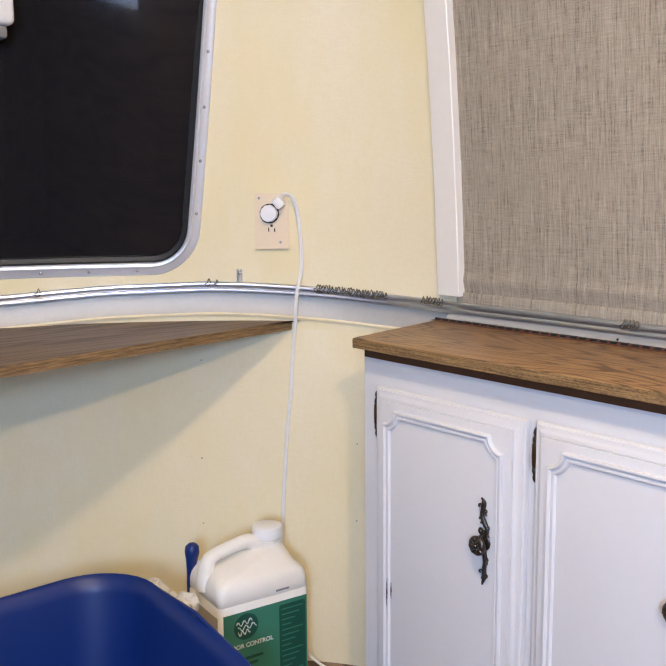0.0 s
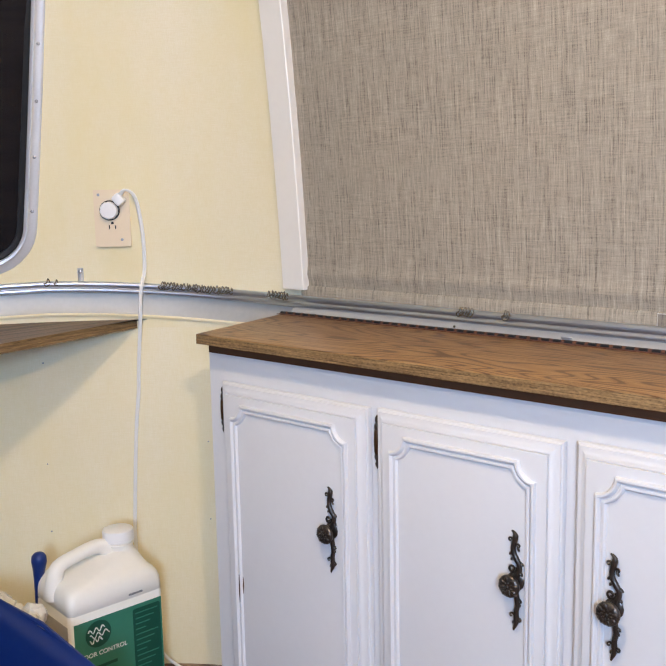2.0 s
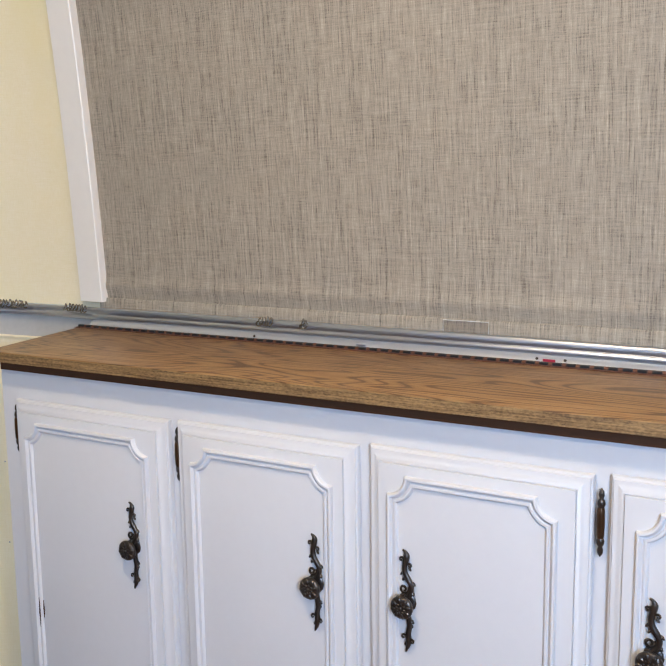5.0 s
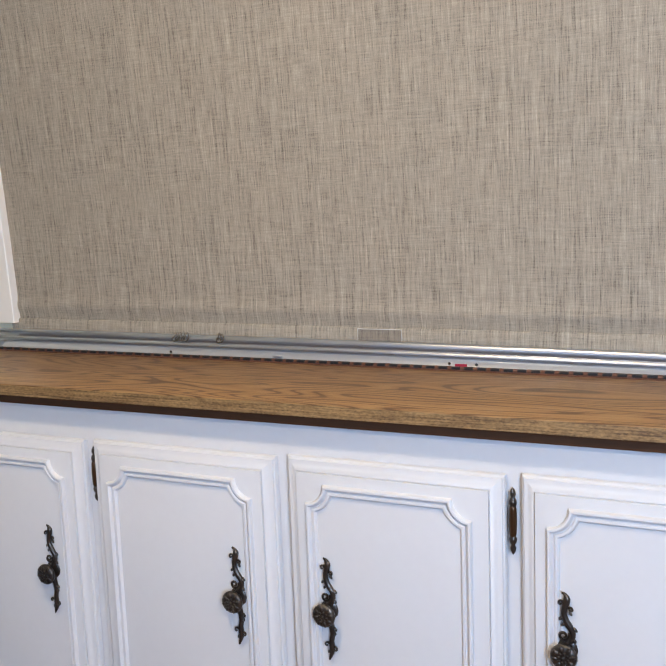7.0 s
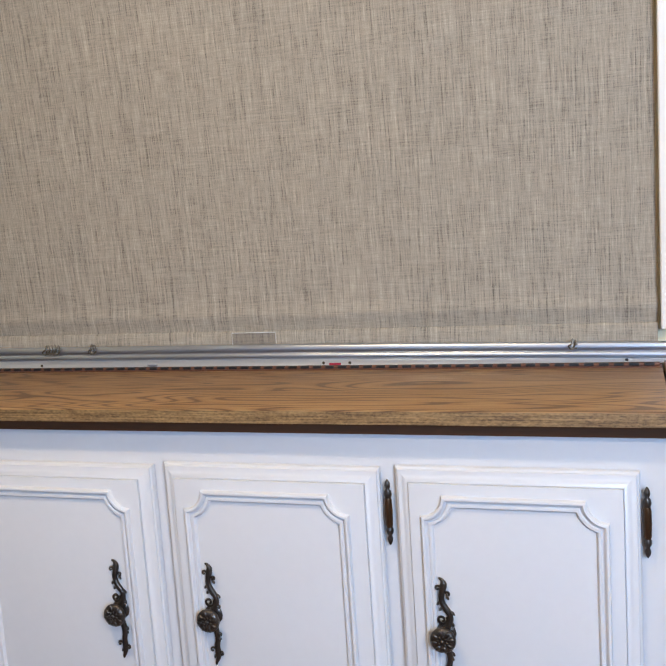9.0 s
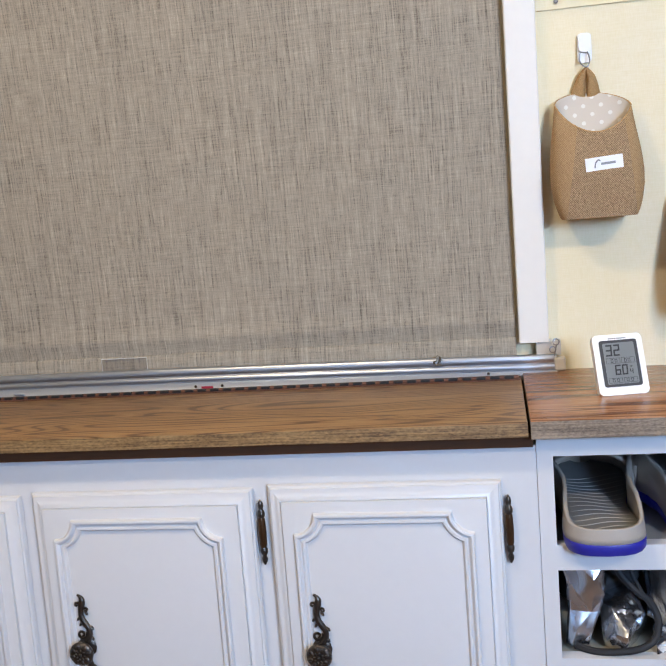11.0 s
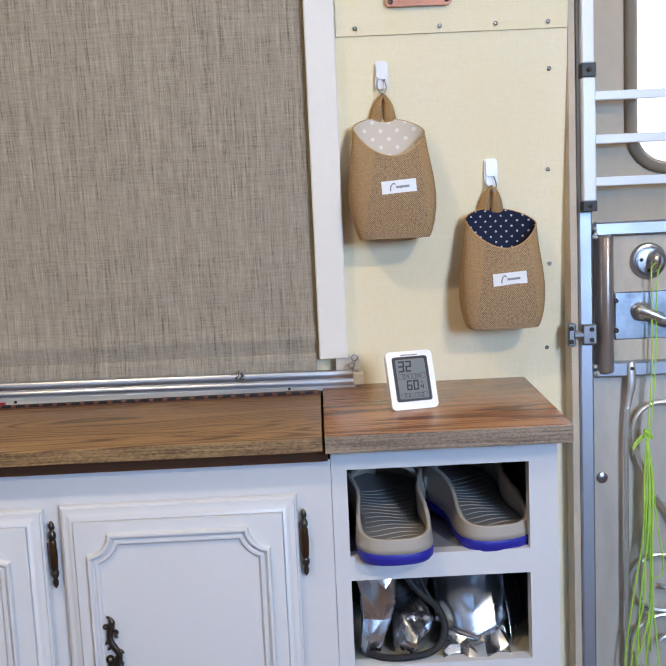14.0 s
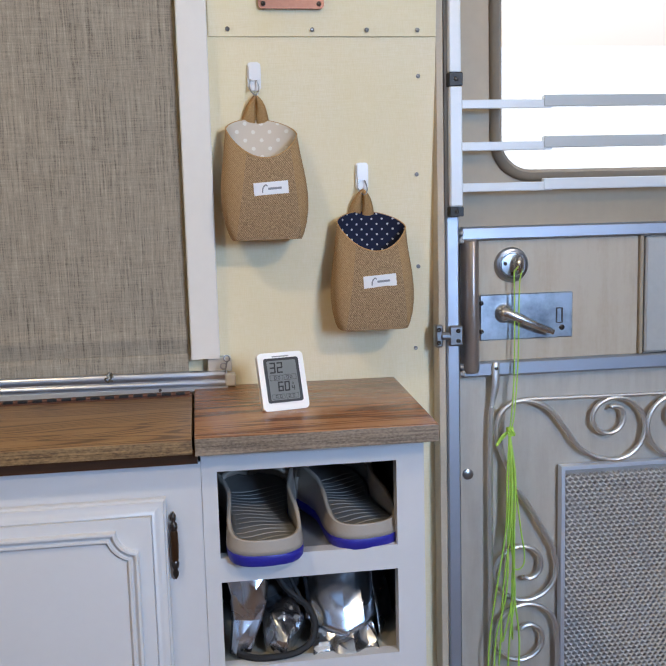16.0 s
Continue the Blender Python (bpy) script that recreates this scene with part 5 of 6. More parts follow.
def canvas_bag(x, z, lining, label, turn):
    """A small canvas bag with a pointed open mouth; z: its bottom."""
    y = wall(at_x(x), z + 0.166)[1] - 0.0012
    ob = root("hanging_bag", (x, y, z), label, "hanging bag", "hanging bags on the wall")
    N = 64

    def ring(t, grow=0.0):
        """t: 0 at the bottom, 1 at the rim."""
        a = 0.0470 + 0.0100 * math.sin(math.pi * t ** 0.75) + 0.0035 * t + grow
        d = 0.062 - 0.012 * t
        out = []
        for k in range(N):
            q = 2 * math.pi * k / N
            cs, sn = math.cos(q), math.sin(q)
            e = 0.40 + 0.62 * t ** 1.5                      # boxy below, pointed above
            px = a * math.copysign(abs(cs) ** e, cs)
            py = (d / 2 + grow) * math.copysign(abs(sn) ** e, sn)
            front = max(0.0, -sn)
            rear = max(0.0, sn)
            zz = t * (0.147 - 0.037 * front ** 1.5 * t + 0.018 * rear ** 1.2 - 0.004 * cs)
            wob = 0.0016 * math.sin(3 * q + 9 * t + turn) * t
            yy = y - d / 2 - 0.002 + py + wob - 0.008 * front * math.sin(math.pi * t)
            yy = min(yy, y - 0.0012)
            out.append((x + px * (1 + 0.03 * math.sin(5 * t + turn)) + 0.006 * t * (turn - 0.5), yy, z + zz))
        return out

    ts = [0, 0.02, 0.06, 0.15, 0.28, 0.42, 0.56, 0.70, 0.82, 0.91, 0.97, 1.0]
    bm = B()
    vs = grid(bm, [ring(t) for t in ts], close_v=True)
    cap(bm, vs[0][::-1])
    part("body", bm, BURLAP, ob, "tan canvas sides and woven burlap front", sharp=60)
    bm = B()
    vs = grid(bm, [ring(t, -0.0016) for t in ts[1:]], close_v=True)
    cap(bm, vs[0])
    part("lining", bm, lining, ob, "dotted cotton lining", sharp=60)
    bm = tube(B(), ring(1.0, -0.0006), 0.0010, 6, closed=True)
    part("rim", bm, BURLAP_SIDE, ob)
    # hanging loop
    top = z + 0.160
    strap = [(x - 0.020, y - 0.0003, top - 0.003), (x - 0.019, y - 0.004, top + 0.008), (x - 0.011, y - 0.011, top + 0.026), (x - 0.002, y - 0.015, top + 0.036), (x + 0.002, y - 0.015, top + 0.036), (x + 0.011, y - 0.011, top + 0.026), (x + 0.017, y - 0.004, top + 0.008), (x + 0.018, y - 0.0003, top - 0.003)]
    strap = [(q[0] - 0.007, q[1], q[2]) for q in strap]
    sm = smooth_path(strap, 4)
    x -= 0.007
    bm = B()
    grid(bm, [[(p[0] * 1.0 + (x - p[0]) * w, p[1] - 0.004 * min(1, max(0, (p[2] - top) / 0.012)) * math.sin(math.pi * w / 0.9), p[2] - 0.004 * w * min(1, max(0, (p[2] - top) / 0.012))) for w in (0.0, 0.3, 0.65, 0.94)] for p in sm])
    part("loop", bm, BURLAP_SIDE, ob, "canvas hanging loop", thick=0.0016)
    x += 0.007
    # sewn label
    zc = z + 0.069
    yf = min(p[1] for p in ring(0.55)) - 0.0012
    tilt = pose(x + 0.006, yf + 0.0004, zc, 3, -4, 2)
    part("tag", placed(box(B(), -0.0235, 0.0235, -0.0008, 0.0006, -0.0085, 0.0085, 0.0003), tilt), PLASTIC_WHITE, ob, "white sewn label")
    part("tag_mark", placed(box(B(), -0.004, 0.014, -0.0012, -0.0008, -0.0020, 0.0010), tilt), INK_GREY, ob)
    part("tag_mark", placed(tube(B(), smooth_path([(-0.012, -0.0010, -0.005), (-0.011, -0.0010, 0.001), (-0.007, -0.0010, 0.005), (-0.005, -0.0010, 0.003)], 3), 0.0009, 5), tilt), INK_GREY, ob)
    return ob


wall_hook(0.7085, 1.2490)
wall_hook(0.8585, 1.1110)
canvas_bag(0.7160, 1.011, DOTS_PALE, "tan canvas bag with pale dotted lining hanging from a hook", 0.2)
canvas_bag(0.8645, 0.880, DOTS_NAVY, "tan canvas bag with navy dotted lining hanging from a hook", 0.9)


# ---------------------------------------------------------------- clogs in the upper cubby
def clog(x, y0, z, turn, label):
    ob = root("clog", (x, y0, z), label, "shoe", "pair of clogs")
    m = pose(x, y0, z, 5, 0, turn)

    def half(t):
        return 0.0420 * max(0.0, 1 - (1 - min(1, t / 0.15)) ** 2.9) ** 0.42 * (1 - 0.10 * math.sin(math.pi * min(1, max(0, (t - 0.2) / 0.35)))) + (0.009 * math.sin(math.pi * min(1, max(0, (t - 0.40) / 0.6))) if t > 0.4 else 0) - (0.046 * max(0, (t - 0.80) / 0.2) ** 2.4)

    LEN = 0.255
    ts = [0.0, 0.006, 0.02, 0.045, 0.08, 0.12, 0.18, 0.25, 0.32, 0.40, 0.48, 0.56, 0.65, 0.74, 0.83, 0.91, 0.97, 1.0]
    # sole
    bm = B()
    ring = [(half(t) + 0.003, t * LEN) for t in ts] + [(-half(t) - 0.003, t * LEN) for t in ts[::-1]]
    rows = []
    for zz, k in ((0.0, 0.965), (0.003, 0.99), (0.007, 1.0), (0.0125, 1.0), (0.0135, 0.985)):
        rows.append([(a * k, 0.1275 + (b - 0.1275) * (1 + (k - 1) * 0.4) - 0.003, zz) for a, b in ring])
    vs = grid(bm, rows, close_v=True)
    cap(bm, vs[0][::-1]), cap(bm, vs[-1])
    part("sole", placed(bm, m), CLOG_BLUE, ob, "blue foam sole", sharp=50)
    # upper: a wall round the heel that rises to the toe cover
    def rim(t):
        return 0.030 + 0.014 * min(1, t / 0.22) ** 1.6 + 0.019 * min(1, max(0, (t - 0.15) / 0.4)) ** 0.8

    side = [0.58, 0.54, 0.46, 0.38, 0.30, 0.23, 0.17, 0.12, 0.08, 0.05, 0.028, 0.013, 0.004]
    loop_t = [(-1, t) for t in side] + [(0, 0.0)] + [(1, t) for t in side[::-1]]
    bm = B()
    grid(bm, [[((half(t) * sg + 0.001 * sg) * (1 - (0.05 + 0.05 * max(0.0, 1 - t / 0.16)) * u), t * LEN + 0.004 * u * max(0.0, 1 - t / 0.10), 0.0125 + (rim(t) - 0.0125) * u) for u in (0, 0.35, 0.7, 0.9, 1.0)] for sg, t in loop_t])
    part("upper", placed(bm, m), CLOG_GREY, ob, "taupe grey foam upper", sharp=60, thick=0.0045)
    bm = B()
    rows = []
    for t in (0.56, 0.60, 0.65, 0.70, 0.80, 0.90, 0.97, 1.0):
        w = half(t) + 0.002
        h = rim(t) + 0.006 - 0.036 * max(0, (t - 0.7) / 0.3) ** 2
        rows.append([(-w * math.cos(math.pi * k / 16), t * LEN, 0.0125 + (h - 0.0125) * math.sin(math.pi * k / 16) ** 0.55) for k in range(17)])
    grid(bm, rows)
    part("vamp", placed(bm, m), CLOG_GREY, ob, "closed toe cover", sharp=60, thick=0.005)
    # ridged footbed
    def bed(q, t):
        return 0.0165 + 0.004 * q * q + 0.006 * max(0, 0.2 - t)

    bm = B()
    rows = []
    for k in range(90):
        t = 0.03 + 0.93 * k / 89
        w = max(0.004, half(t) - 0.003)
        rows.append([(w * q, t * LEN, bed(q, t)) for q in (-1, -0.8, -0.6, -0.4, -0.2, 0, 0.2, 0.4, 0.6, 0.8, 1)])
    grid(bm, rows)
    part("footbed", placed(bm, m), CLOG_BED, ob, "ridged grey footbed", sharp=80, thick=0.001)
    for k in range(15):
        t0 = 0.075 + 0.047 * k
        line = []
        for j in range(13):
            q = -0.92 + 1.84 * j / 12
            t = t0 + 0.024 * math.sin(2.8 * q + 0.40 * k) + 0.010 * (1 - q * q)
            w = max(0.004, half(t) - 0.003)
            line.append((w * q, t * LEN, bed(q, t) + 0.0004))
        part("ridge", placed(tube(B(), line, [0.0003 + 0.0006 * math.sin(math.pi * j / 12) for j in range(13)], 6), m), CLOG_RIDGE, ob, "pale raised ridge")
    return ob


clog(0.6850, -0.029, 0.6462, 2, "taupe clog with a blue sole, heel jutting over the cubby edge")
clog(0.8100, 0.002, 0.6462, 9, "taupe clog with a blue sole set back in the cubby")

# ---------------------------------------------------------------- silver cloth in the lower cubby
fb = root("foil_bag", (0.74, 0.10, 0.508), "crumpled silver foil cloth bag edged in black", "bag")


def crumple(cx, cy, cz, rx, ry, rz, seed, facets, rough):
    """A cloth lump of flat facets that meet in creases."""
    rnd = random.Random(seed)
    planes = []
    for k in range(facets):
        d = Vector((rnd.gauss(0, 1), rnd.gauss(0, 1), rnd.gauss(0, 1))).normalized()
        planes.append((d, rnd.uniform(0.70, 1.0)))
    bm = B()
    bmesh.ops.create_icosphere(bm, subdivisions=5, radius=1.0)
    off = Vector((seed * 1.3, seed * 0.7, seed * 0.4))
    for v in bm.verts:
        n = v.co.copy()
        k = min([1.15] + [h / n.dot(d) for d, h in planes if n.dot(d) > 0.08])
        k += rough * (noise.noise(n * 2.6 + off) + 0.5 * abs(noise.noise(n * 5.5 + off)) + 0.25 * noise.noise(n * 11 + off))
        v.co = Vector((cx + rx * n.x * k, cy + ry * n.y * k, max(cz + rz * n.z * k, 0.5085)))
    return bm


part("cloth", crumple(0.706, 0.055, 0.540, 0.030, 0.045, 0.036, 5, 22, 0.06), FOIL, fb, sharp=22)
part("lining", crumple(0.690, 0.150, 0.565, 0.060, 0.07, 0.060, 2, 14, 0.12), FOIL_BLACK, fb, "black cloth lining", sharp=80)


def folded(rows_n, cols_n, place, seed, jag):
    """A stiff sheet of flat facets: a coarse grid with uneven folds."""
    rnd = random.Random(seed)
    bm = B()
    pts = []
    for i in range(rows_n):
        row = []
        for j in range(cols_n):
            p = Vector(place(j / (cols_n - 1), i / (rows_n - 1))) + Vector((rnd.uniform(-1, 1) * jag * 0.5, rnd.uniform(-1, 1) * jag, rnd.uniform(-1, 1) * jag * 0.4))
            p.z, p.y = max(p.z, 0.5095), max(p.y, 0.006)
            row.append(bm.verts.new(p))
        pts.append(row)
    for i in range(rows_n - 1):
        for j in range(cols_n - 1):
            a, b, c, d = pts[i][j], pts[i][j + 1], pts[i + 1][j + 1], pts[i + 1][j]
            for tri in (((a, b, c), (a, c, d)) if (i + j) % 2 else ((a, b, d), (b, c, d))):
                bm.faces.new(tri)
    bmesh.ops.subdivide_edges(bm, edges=bm.edges[:], cuts=2, use_grid_fill=True)
    bmesh.ops.smooth_vert(bm, verts=bm.verts[:], factor=0.35, use_axis_x=True, use_axis_y=True, use_axis_z=True)
    return bm


def hanging(u, t):
    lean_in = 0.016 * math.sin(2.2 * t)
    return (0.633 + lean_in * (1 - 0.8 * t) + (0.054 - 0.026 * t) * u, 0.026 + 0.011 * abs(math.sin(4.2 * u + 1.5 * t)) - 0.008 * t, 0.616 - 0.100 * t)


def ruffle(u, t):
    return (0.738 + 0.082 * u, 0.010 + 0.030 * t + 0.010 * math.sin(9 * u), 0.510 + (0.012 + 0.020 * abs(math.sin(5.2 * u + 0.4))) * t)


def bulge(u, t):
    return (0.733 + 0.098 * u + 0.010 * (1 - t) * (0.5 - u), 0.020 + 0.16 * (u - 0.45) ** 2 + 0.060 * (1 - t) ** 1.3 + 0.006 * math.sin(5 * u), 0.624 - 0.100 * t + 0.018 * (abs(u - 0.5) * 2) ** 1.5 * t)


def flank(u, t):
    return (0.822 + 0.028 * u, 0.040 + 0.060 * u + 0.050 * (1 - t) + 0.010 * math.sin(6 * t), 0.624 - 0.106 * t)


part("panel", folded(5, 5, bulge, 21, 0.0035), FOIL, fb, "bulging silver panel", sharp=30, thick=0.0010)
part("panel", folded(5, 3, flank, 9, 0.006), FOIL, fb, "silver side panel", sharp=20, thick=0.0010)
part("flap", folded(6, 4, hanging, 6, 0.0035), FOIL, fb, "hanging silver flap", sharp=12, thick=0.0010)
part("flap", folded(4, 9, ruffle, 4, 0.004), FOIL, fb, "ruffled silver hem", sharp=12, thick=0.0010)
edge_l = [(0.648, 0.018, 0.5125), (0.668, 0.006, 0.5115), (0.695, 0.002, 0.5125), (0.722, 0.004, 0.5165), (0.738, 0.010, 0.527), (0.742, 0.018, 0.545), (0.735, 0.028, 0.562), (0.722, 0.034, 0.572), (0.705, 0.040, 0.590), (0.697, 0.044, 0.610)]
part("binding", tube(B(), smooth_path([(x, y + 0.006, z + 0.004) for x, y, z in edge_l], 6), 0.0044, 8), FOIL_BLACK, fb, "black fabric binding")
part("zip", tube(B(), smooth_path([(0.712, 0.052, 0.612), (0.720, 0.045, 0.590), (0.729, 0.036, 0.572), (0.736, 0.030, 0.560)], 5), 0.0026, 6), FOIL_BLACK, fb, "black zip edge")

# ---------------------------------------------------------------- entry door
DY = 0.290
seal = B()
grid(seal, [[(x, y, z) for x, y in ((0.9650, WY - 0.004), (0.9650, 0.270), (0.967, 0.265), (0.976, 0.265), (0.9785, 0.270), (0.9787, WY - 0.004))] for z in np.linspace(0, 1.86, 3)])
solo("trim_door_seal", seal, FELT, (0.97, 0.285, 0), "grey felt seal along the door opening", "door seal", kind="structure")
door = root("entry_door", (1.32, DY, 0), "closed trailer entry door with aluminium framing and a window", "door")
G0, G1, H0, H1 = 1.062, 1.590, 1.093, 1.62       # the window's clear opening
bm = B()
# skin round the opening, with a hole
def holed(bm, x0, x1, z0, z1, hole, y, n_mat=0):
    a = [(x0, z0), (x1, z0), (x1, z1), (x0, z1)]
    c = ((G0 + G1) / 2, (H0 + H1) / 2)
    out = []
    for hx, hz in hole:
        dx, dz = hx - c[0], hz - c[1]
        t = min((x1 - c[0]) / dx if dx > 1e-9 else (x0 - c[0]) / dx if dx < -1e-9 else 9e9, (z1 - c[1]) / dz if dz > 1e-9 else (z0 - c[1]) / dz if dz < -1e-9 else 9e9)
        out.append((c[0] + dx * t, c[1] + dz * t))
    vi = [bm.verts.new((p[0], y, p[1])) for p in hole]
    vo = [bm.verts.new((p[0], y, p[1])) for p in out]
    n = len(hole)
    for k in range(n):
        q = (k + 1) % n
        corner = None
        for p in a:
            e1, e2 = out[k], out[q]
            if abs(e1[0] - e2[0]) > 1e-6 and abs(e1[1] - e2[1]) > 1e-6 and min(e1[0], e2[0]) - 1e-6 <= p[0] <= max(e1[0], e2[0]) + 1e-6 and min(e1[1], e2[1]) - 1e-6 <= p[1] <= max(e1[1], e2[1]) + 1e-6:
                corner = bm.verts.new((p[0], y, p[1]))
        bm.faces.new([vi[k], vi[q], vo[q]] + ([corner] if corner else []) + [vo[k]])
    return vi


hole = dense(rounded(G0, G1, H0, H1, 0.052, 8), 0.06)
f1 = holed(bm, 1.000, 1.640, 1.019, 1.85, hole, DY)
f2 = holed(bm, 1.000, 1.640, 1.019, 1.85, hole, DY + 0.03)
for k in range(len(f1)):
    q = (k + 1) % len(f1)
    bm.faces.new((f1[k], f1[q], f2[q], f2[k]))
part("upper_skin", bm, DOOR_SKIN, door, "grey-beige metal door skin", sharp=30)
bm = B()
box(bm, 1.000, 1.640, DY, DY + 0.03, 0.02, 1.019, 0.001)
part("lower_skin", bm, DOOR_LOWER, door, "grey-beige metal door skin")
bm = frame_sweep(B(), hole, [(-0.009, DY), (-0.009, DY - 0.005), (-0.005, DY - 0.010), (0.003, DY - 0.011), (0.008, DY - 0.005), (0.008, DY + 0.012)])
part("window_gasket", bm, SEAL_BROWN, door, "grey-brown rubber window seal", sharp=50)
pane = part("pane", box(B(), G0 - 0.01, G1 + 0.01, DY + 0.012, DY + 0.015, H0 - 0.01, H1 + 0.01), CLEAR, door, "clear window pane")
pane.visible_shadow = False
for z0, z1, nm in ((0.9990, 1.0190, "cross_bar"), (0.7945, 0.8165, "cross_bar")):
    part(nm, box(B(), 1.0045, 1.636, DY - 0.016, DY, z0, z1, 0.0025), ALU_FRAME, door, "aluminium cross bar")
part("post", box(B(), 0.979, 0.9990, 0.266, 0.306, 0.02, 1.85, 0.0025), POST_ALU, door, "aluminium hinge post")
part("panel", box(B(), 1.030, 1.286, DY - 0.006, DY + 0.002, 0.8165, 0.9990, 0.001), DOOR_PANEL, door, "beige inset panel")
part("panel", box(B(), 1.296, 1.600, DY - 0.012, DY + 0.002, 0.8185, 0.9970, 0.003), ALU_DULL, door, "grey metal inset panel")
part("divider", box(B(), 1.2865, 1.2925, DY - 0.012, DY, 0.8165, 0.9990, 0.001), DOOR_SKIN, door)
# half-round grab cover beside the post
bm = B()
rows = []
for z in (0.801, 0.803, 0.806, 0.996, 0.999, 1.0005):
    k = 0.75 if z in (0.801, 1.0005) else 0.93 if z in (0.803, 0.999) else 1
    rows.append([(1.019 + 0.0135 * k * math.cos(math.pi * (1 - j / 12)), DY - 0.004 - 0.026 * k * math.sin(math.pi * j / 12), z) for j in range(13)])
vs = grid(bm, rows)
cap(bm, vs[0]), cap(bm, vs[-1][::-1])
part("grab_handle", bm, vary("satin_bronze_grip", (0.36, 0.31, 0.28), 0.36, 0.7, 0.08, 20), door, "satin brown-grey rounded grab cover", sharp=50)
# dead bolt
kx, kz = 1.0835, 0.961
bm = lathe(B(), (kx, DY - 0.005, kz), (0, -1, 0), [(0, 0.0262), (0.004, 0.0262), (0.0075, 0.0240), (0.0085, 0.0205), (0.0070, 0.0190), (0.0072, 0.0180), (0.0090, 0.0170), (0.0094, 0.0100), (0.0098, 0)], 28)
knob = part("deadbolt", bm, STEEL, door, "round steel deadbolt rose")
bm = blob(B(), (kx + 0.005, DY - 0.022, kz), 0.0085, 0.014, 0.0160, 14, 10, pose(0, 0, 0, 0, 6, 0))
part("thumb_turn", bm, TURN_STEEL, knob, "steel thumb turn")
for dx, dz in ((-0.0115, 0.002), (-0.001, -0.0135)):
    part("screw", screw_at((kx + dx, DY - 0.0135, kz + dz), r=0.0030), BRONZE, knob, "dark screw")
# lock plate and lever
bm = box(B(), 1.0345, 1.1805, DY - 0.0085, DY - 0.005, 0.8480, 0.9175, 0.0016)
plate = part("lock_plate", bm, LOCK_STEEL, door, "brushed steel lock plate")
bm = lathe(B(), (1.072, DY - 0.0085, 0.889), (0, -1, 0), [(0, 0.0145), (0.006, 0.0140), (0.012, 0.0115), (0.016, 0.0085), (0.0185, 0.004), (0.019, 0)], 18)
lv = smooth_path([(1.070, DY - 0.022, 0.890), (1.085, DY - 0.027, 0.884), (1.105, DY - 0.029, 0.875), (1.125, DY - 0.028, 0.866), (1.143, DY - 0.026, 0.859)], 4)
tube(bm, lv, [0.0085 - 0.0045 * k / len(lv) for k in range(len(lv))], 10, squash=0.7)
part("lever", bm, TURN_STEEL, plate, "steel door lever", sharp=60)
bm = frame_sweep(B(), rounded(1.1535, 1.1640, 0.8705, 0.8940, 0.001, 2), [(0, DY - 0.008), (0, DY - 0.0105), (0.0016, DY - 0.0105), (0.0016, DY - 0.008)])
part("slot", bm, BRONZE, plate, "dark slot frame")
for x, z, r in ((1.163, 0.8635, 0.0045), (1.0365, 0.905, 0.0038), (1.0365, 0.862, 0.0038)):
    part("screw", screw_at((x, DY - 0.0085, z), r=r), BRONZE, plate)
part("rivet", lathe(B(), (1.0165, DY, 0.641), (0, -1, 0), [(0, 0.0088), (0.0015, 0.0085), (0.003, 0.006), (0.0032, 0)], 14), STEEL, door, "round grey plug")
# butt hinge between post and wall
hg = part("hinge", box(B(), 0.9605, 0.9725, 0.2600, 0.2760, 0.8440, 0.8780, 0.0025), STEEL, door, "chromed hinge")
part("hinge_leaf", box(B(), 0.9800, 1.0020, 0.2560, 0.2655, 0.8460, 0.8760, 0.0025), STEEL, hg)
part("hinge_pin", tube(B(), [(0.9695, 0.262, 0.861), (0.986, 0.262, 0.861)], 0.006, 10), STEEL, hg)
for x, z in ((0.9935, 0.8685), (0.9935, 0.8535), (0.9655, 0.8705), (0.9655, 0.8515)):
    part("screw", screw_at((x, 0.2560 if x > 0.98 else 0.2600, z), r=0.0035), BRONZE, hg)
for z in (1.006, 0.806):
    bm = B()
    rng = random.Random(int(z * 1000))
    for k in range(7):
        blob(bm, (1.003 + rng.uniform(-0.003, 0.003), DY - 0.012 + rng.uniform(-0.006, 0.002), z + rng.uniform(-0.008, 0.008)), 0.0035, 0.0035, 0.003, 7, 5)
    part("weld", bm, ALU_DULL, door, "lumpy weld bead")

# ---------------------------------------------------------------- scrolled guard on the door
GY = 0.274
gd = root("door_guard", (1.2, GY, 0.1), "scrolled metal guard with a perforated panel on the door", "door guard")
GUARD = make_brushed("guard_metal", (0.80, 0.79, 0.78), 0.46, (1, 1, 1), 30)


GUARD_EDGE = make_brushed("guard_edge_metal", (0.82, 0.85, 0.92), 0.5, (1, 1, 1), 30)


def spiral(cx, cz, r0, r1, a0, a1, n=36):
    return [(cx + (r0 + (r1 - r0) * k / n) * math.cos(radians(a0 + (a1 - a0) * k / n)), GY, cz + (r0 + (r1 - r0) * k / n) * math.sin(radians(a0 + (a1 - a0) * k / n))) for k in range(n + 1)]


def flat_rod(path, w=0.0036):
    return tube(B(), path, w, 8, squash=1.3)


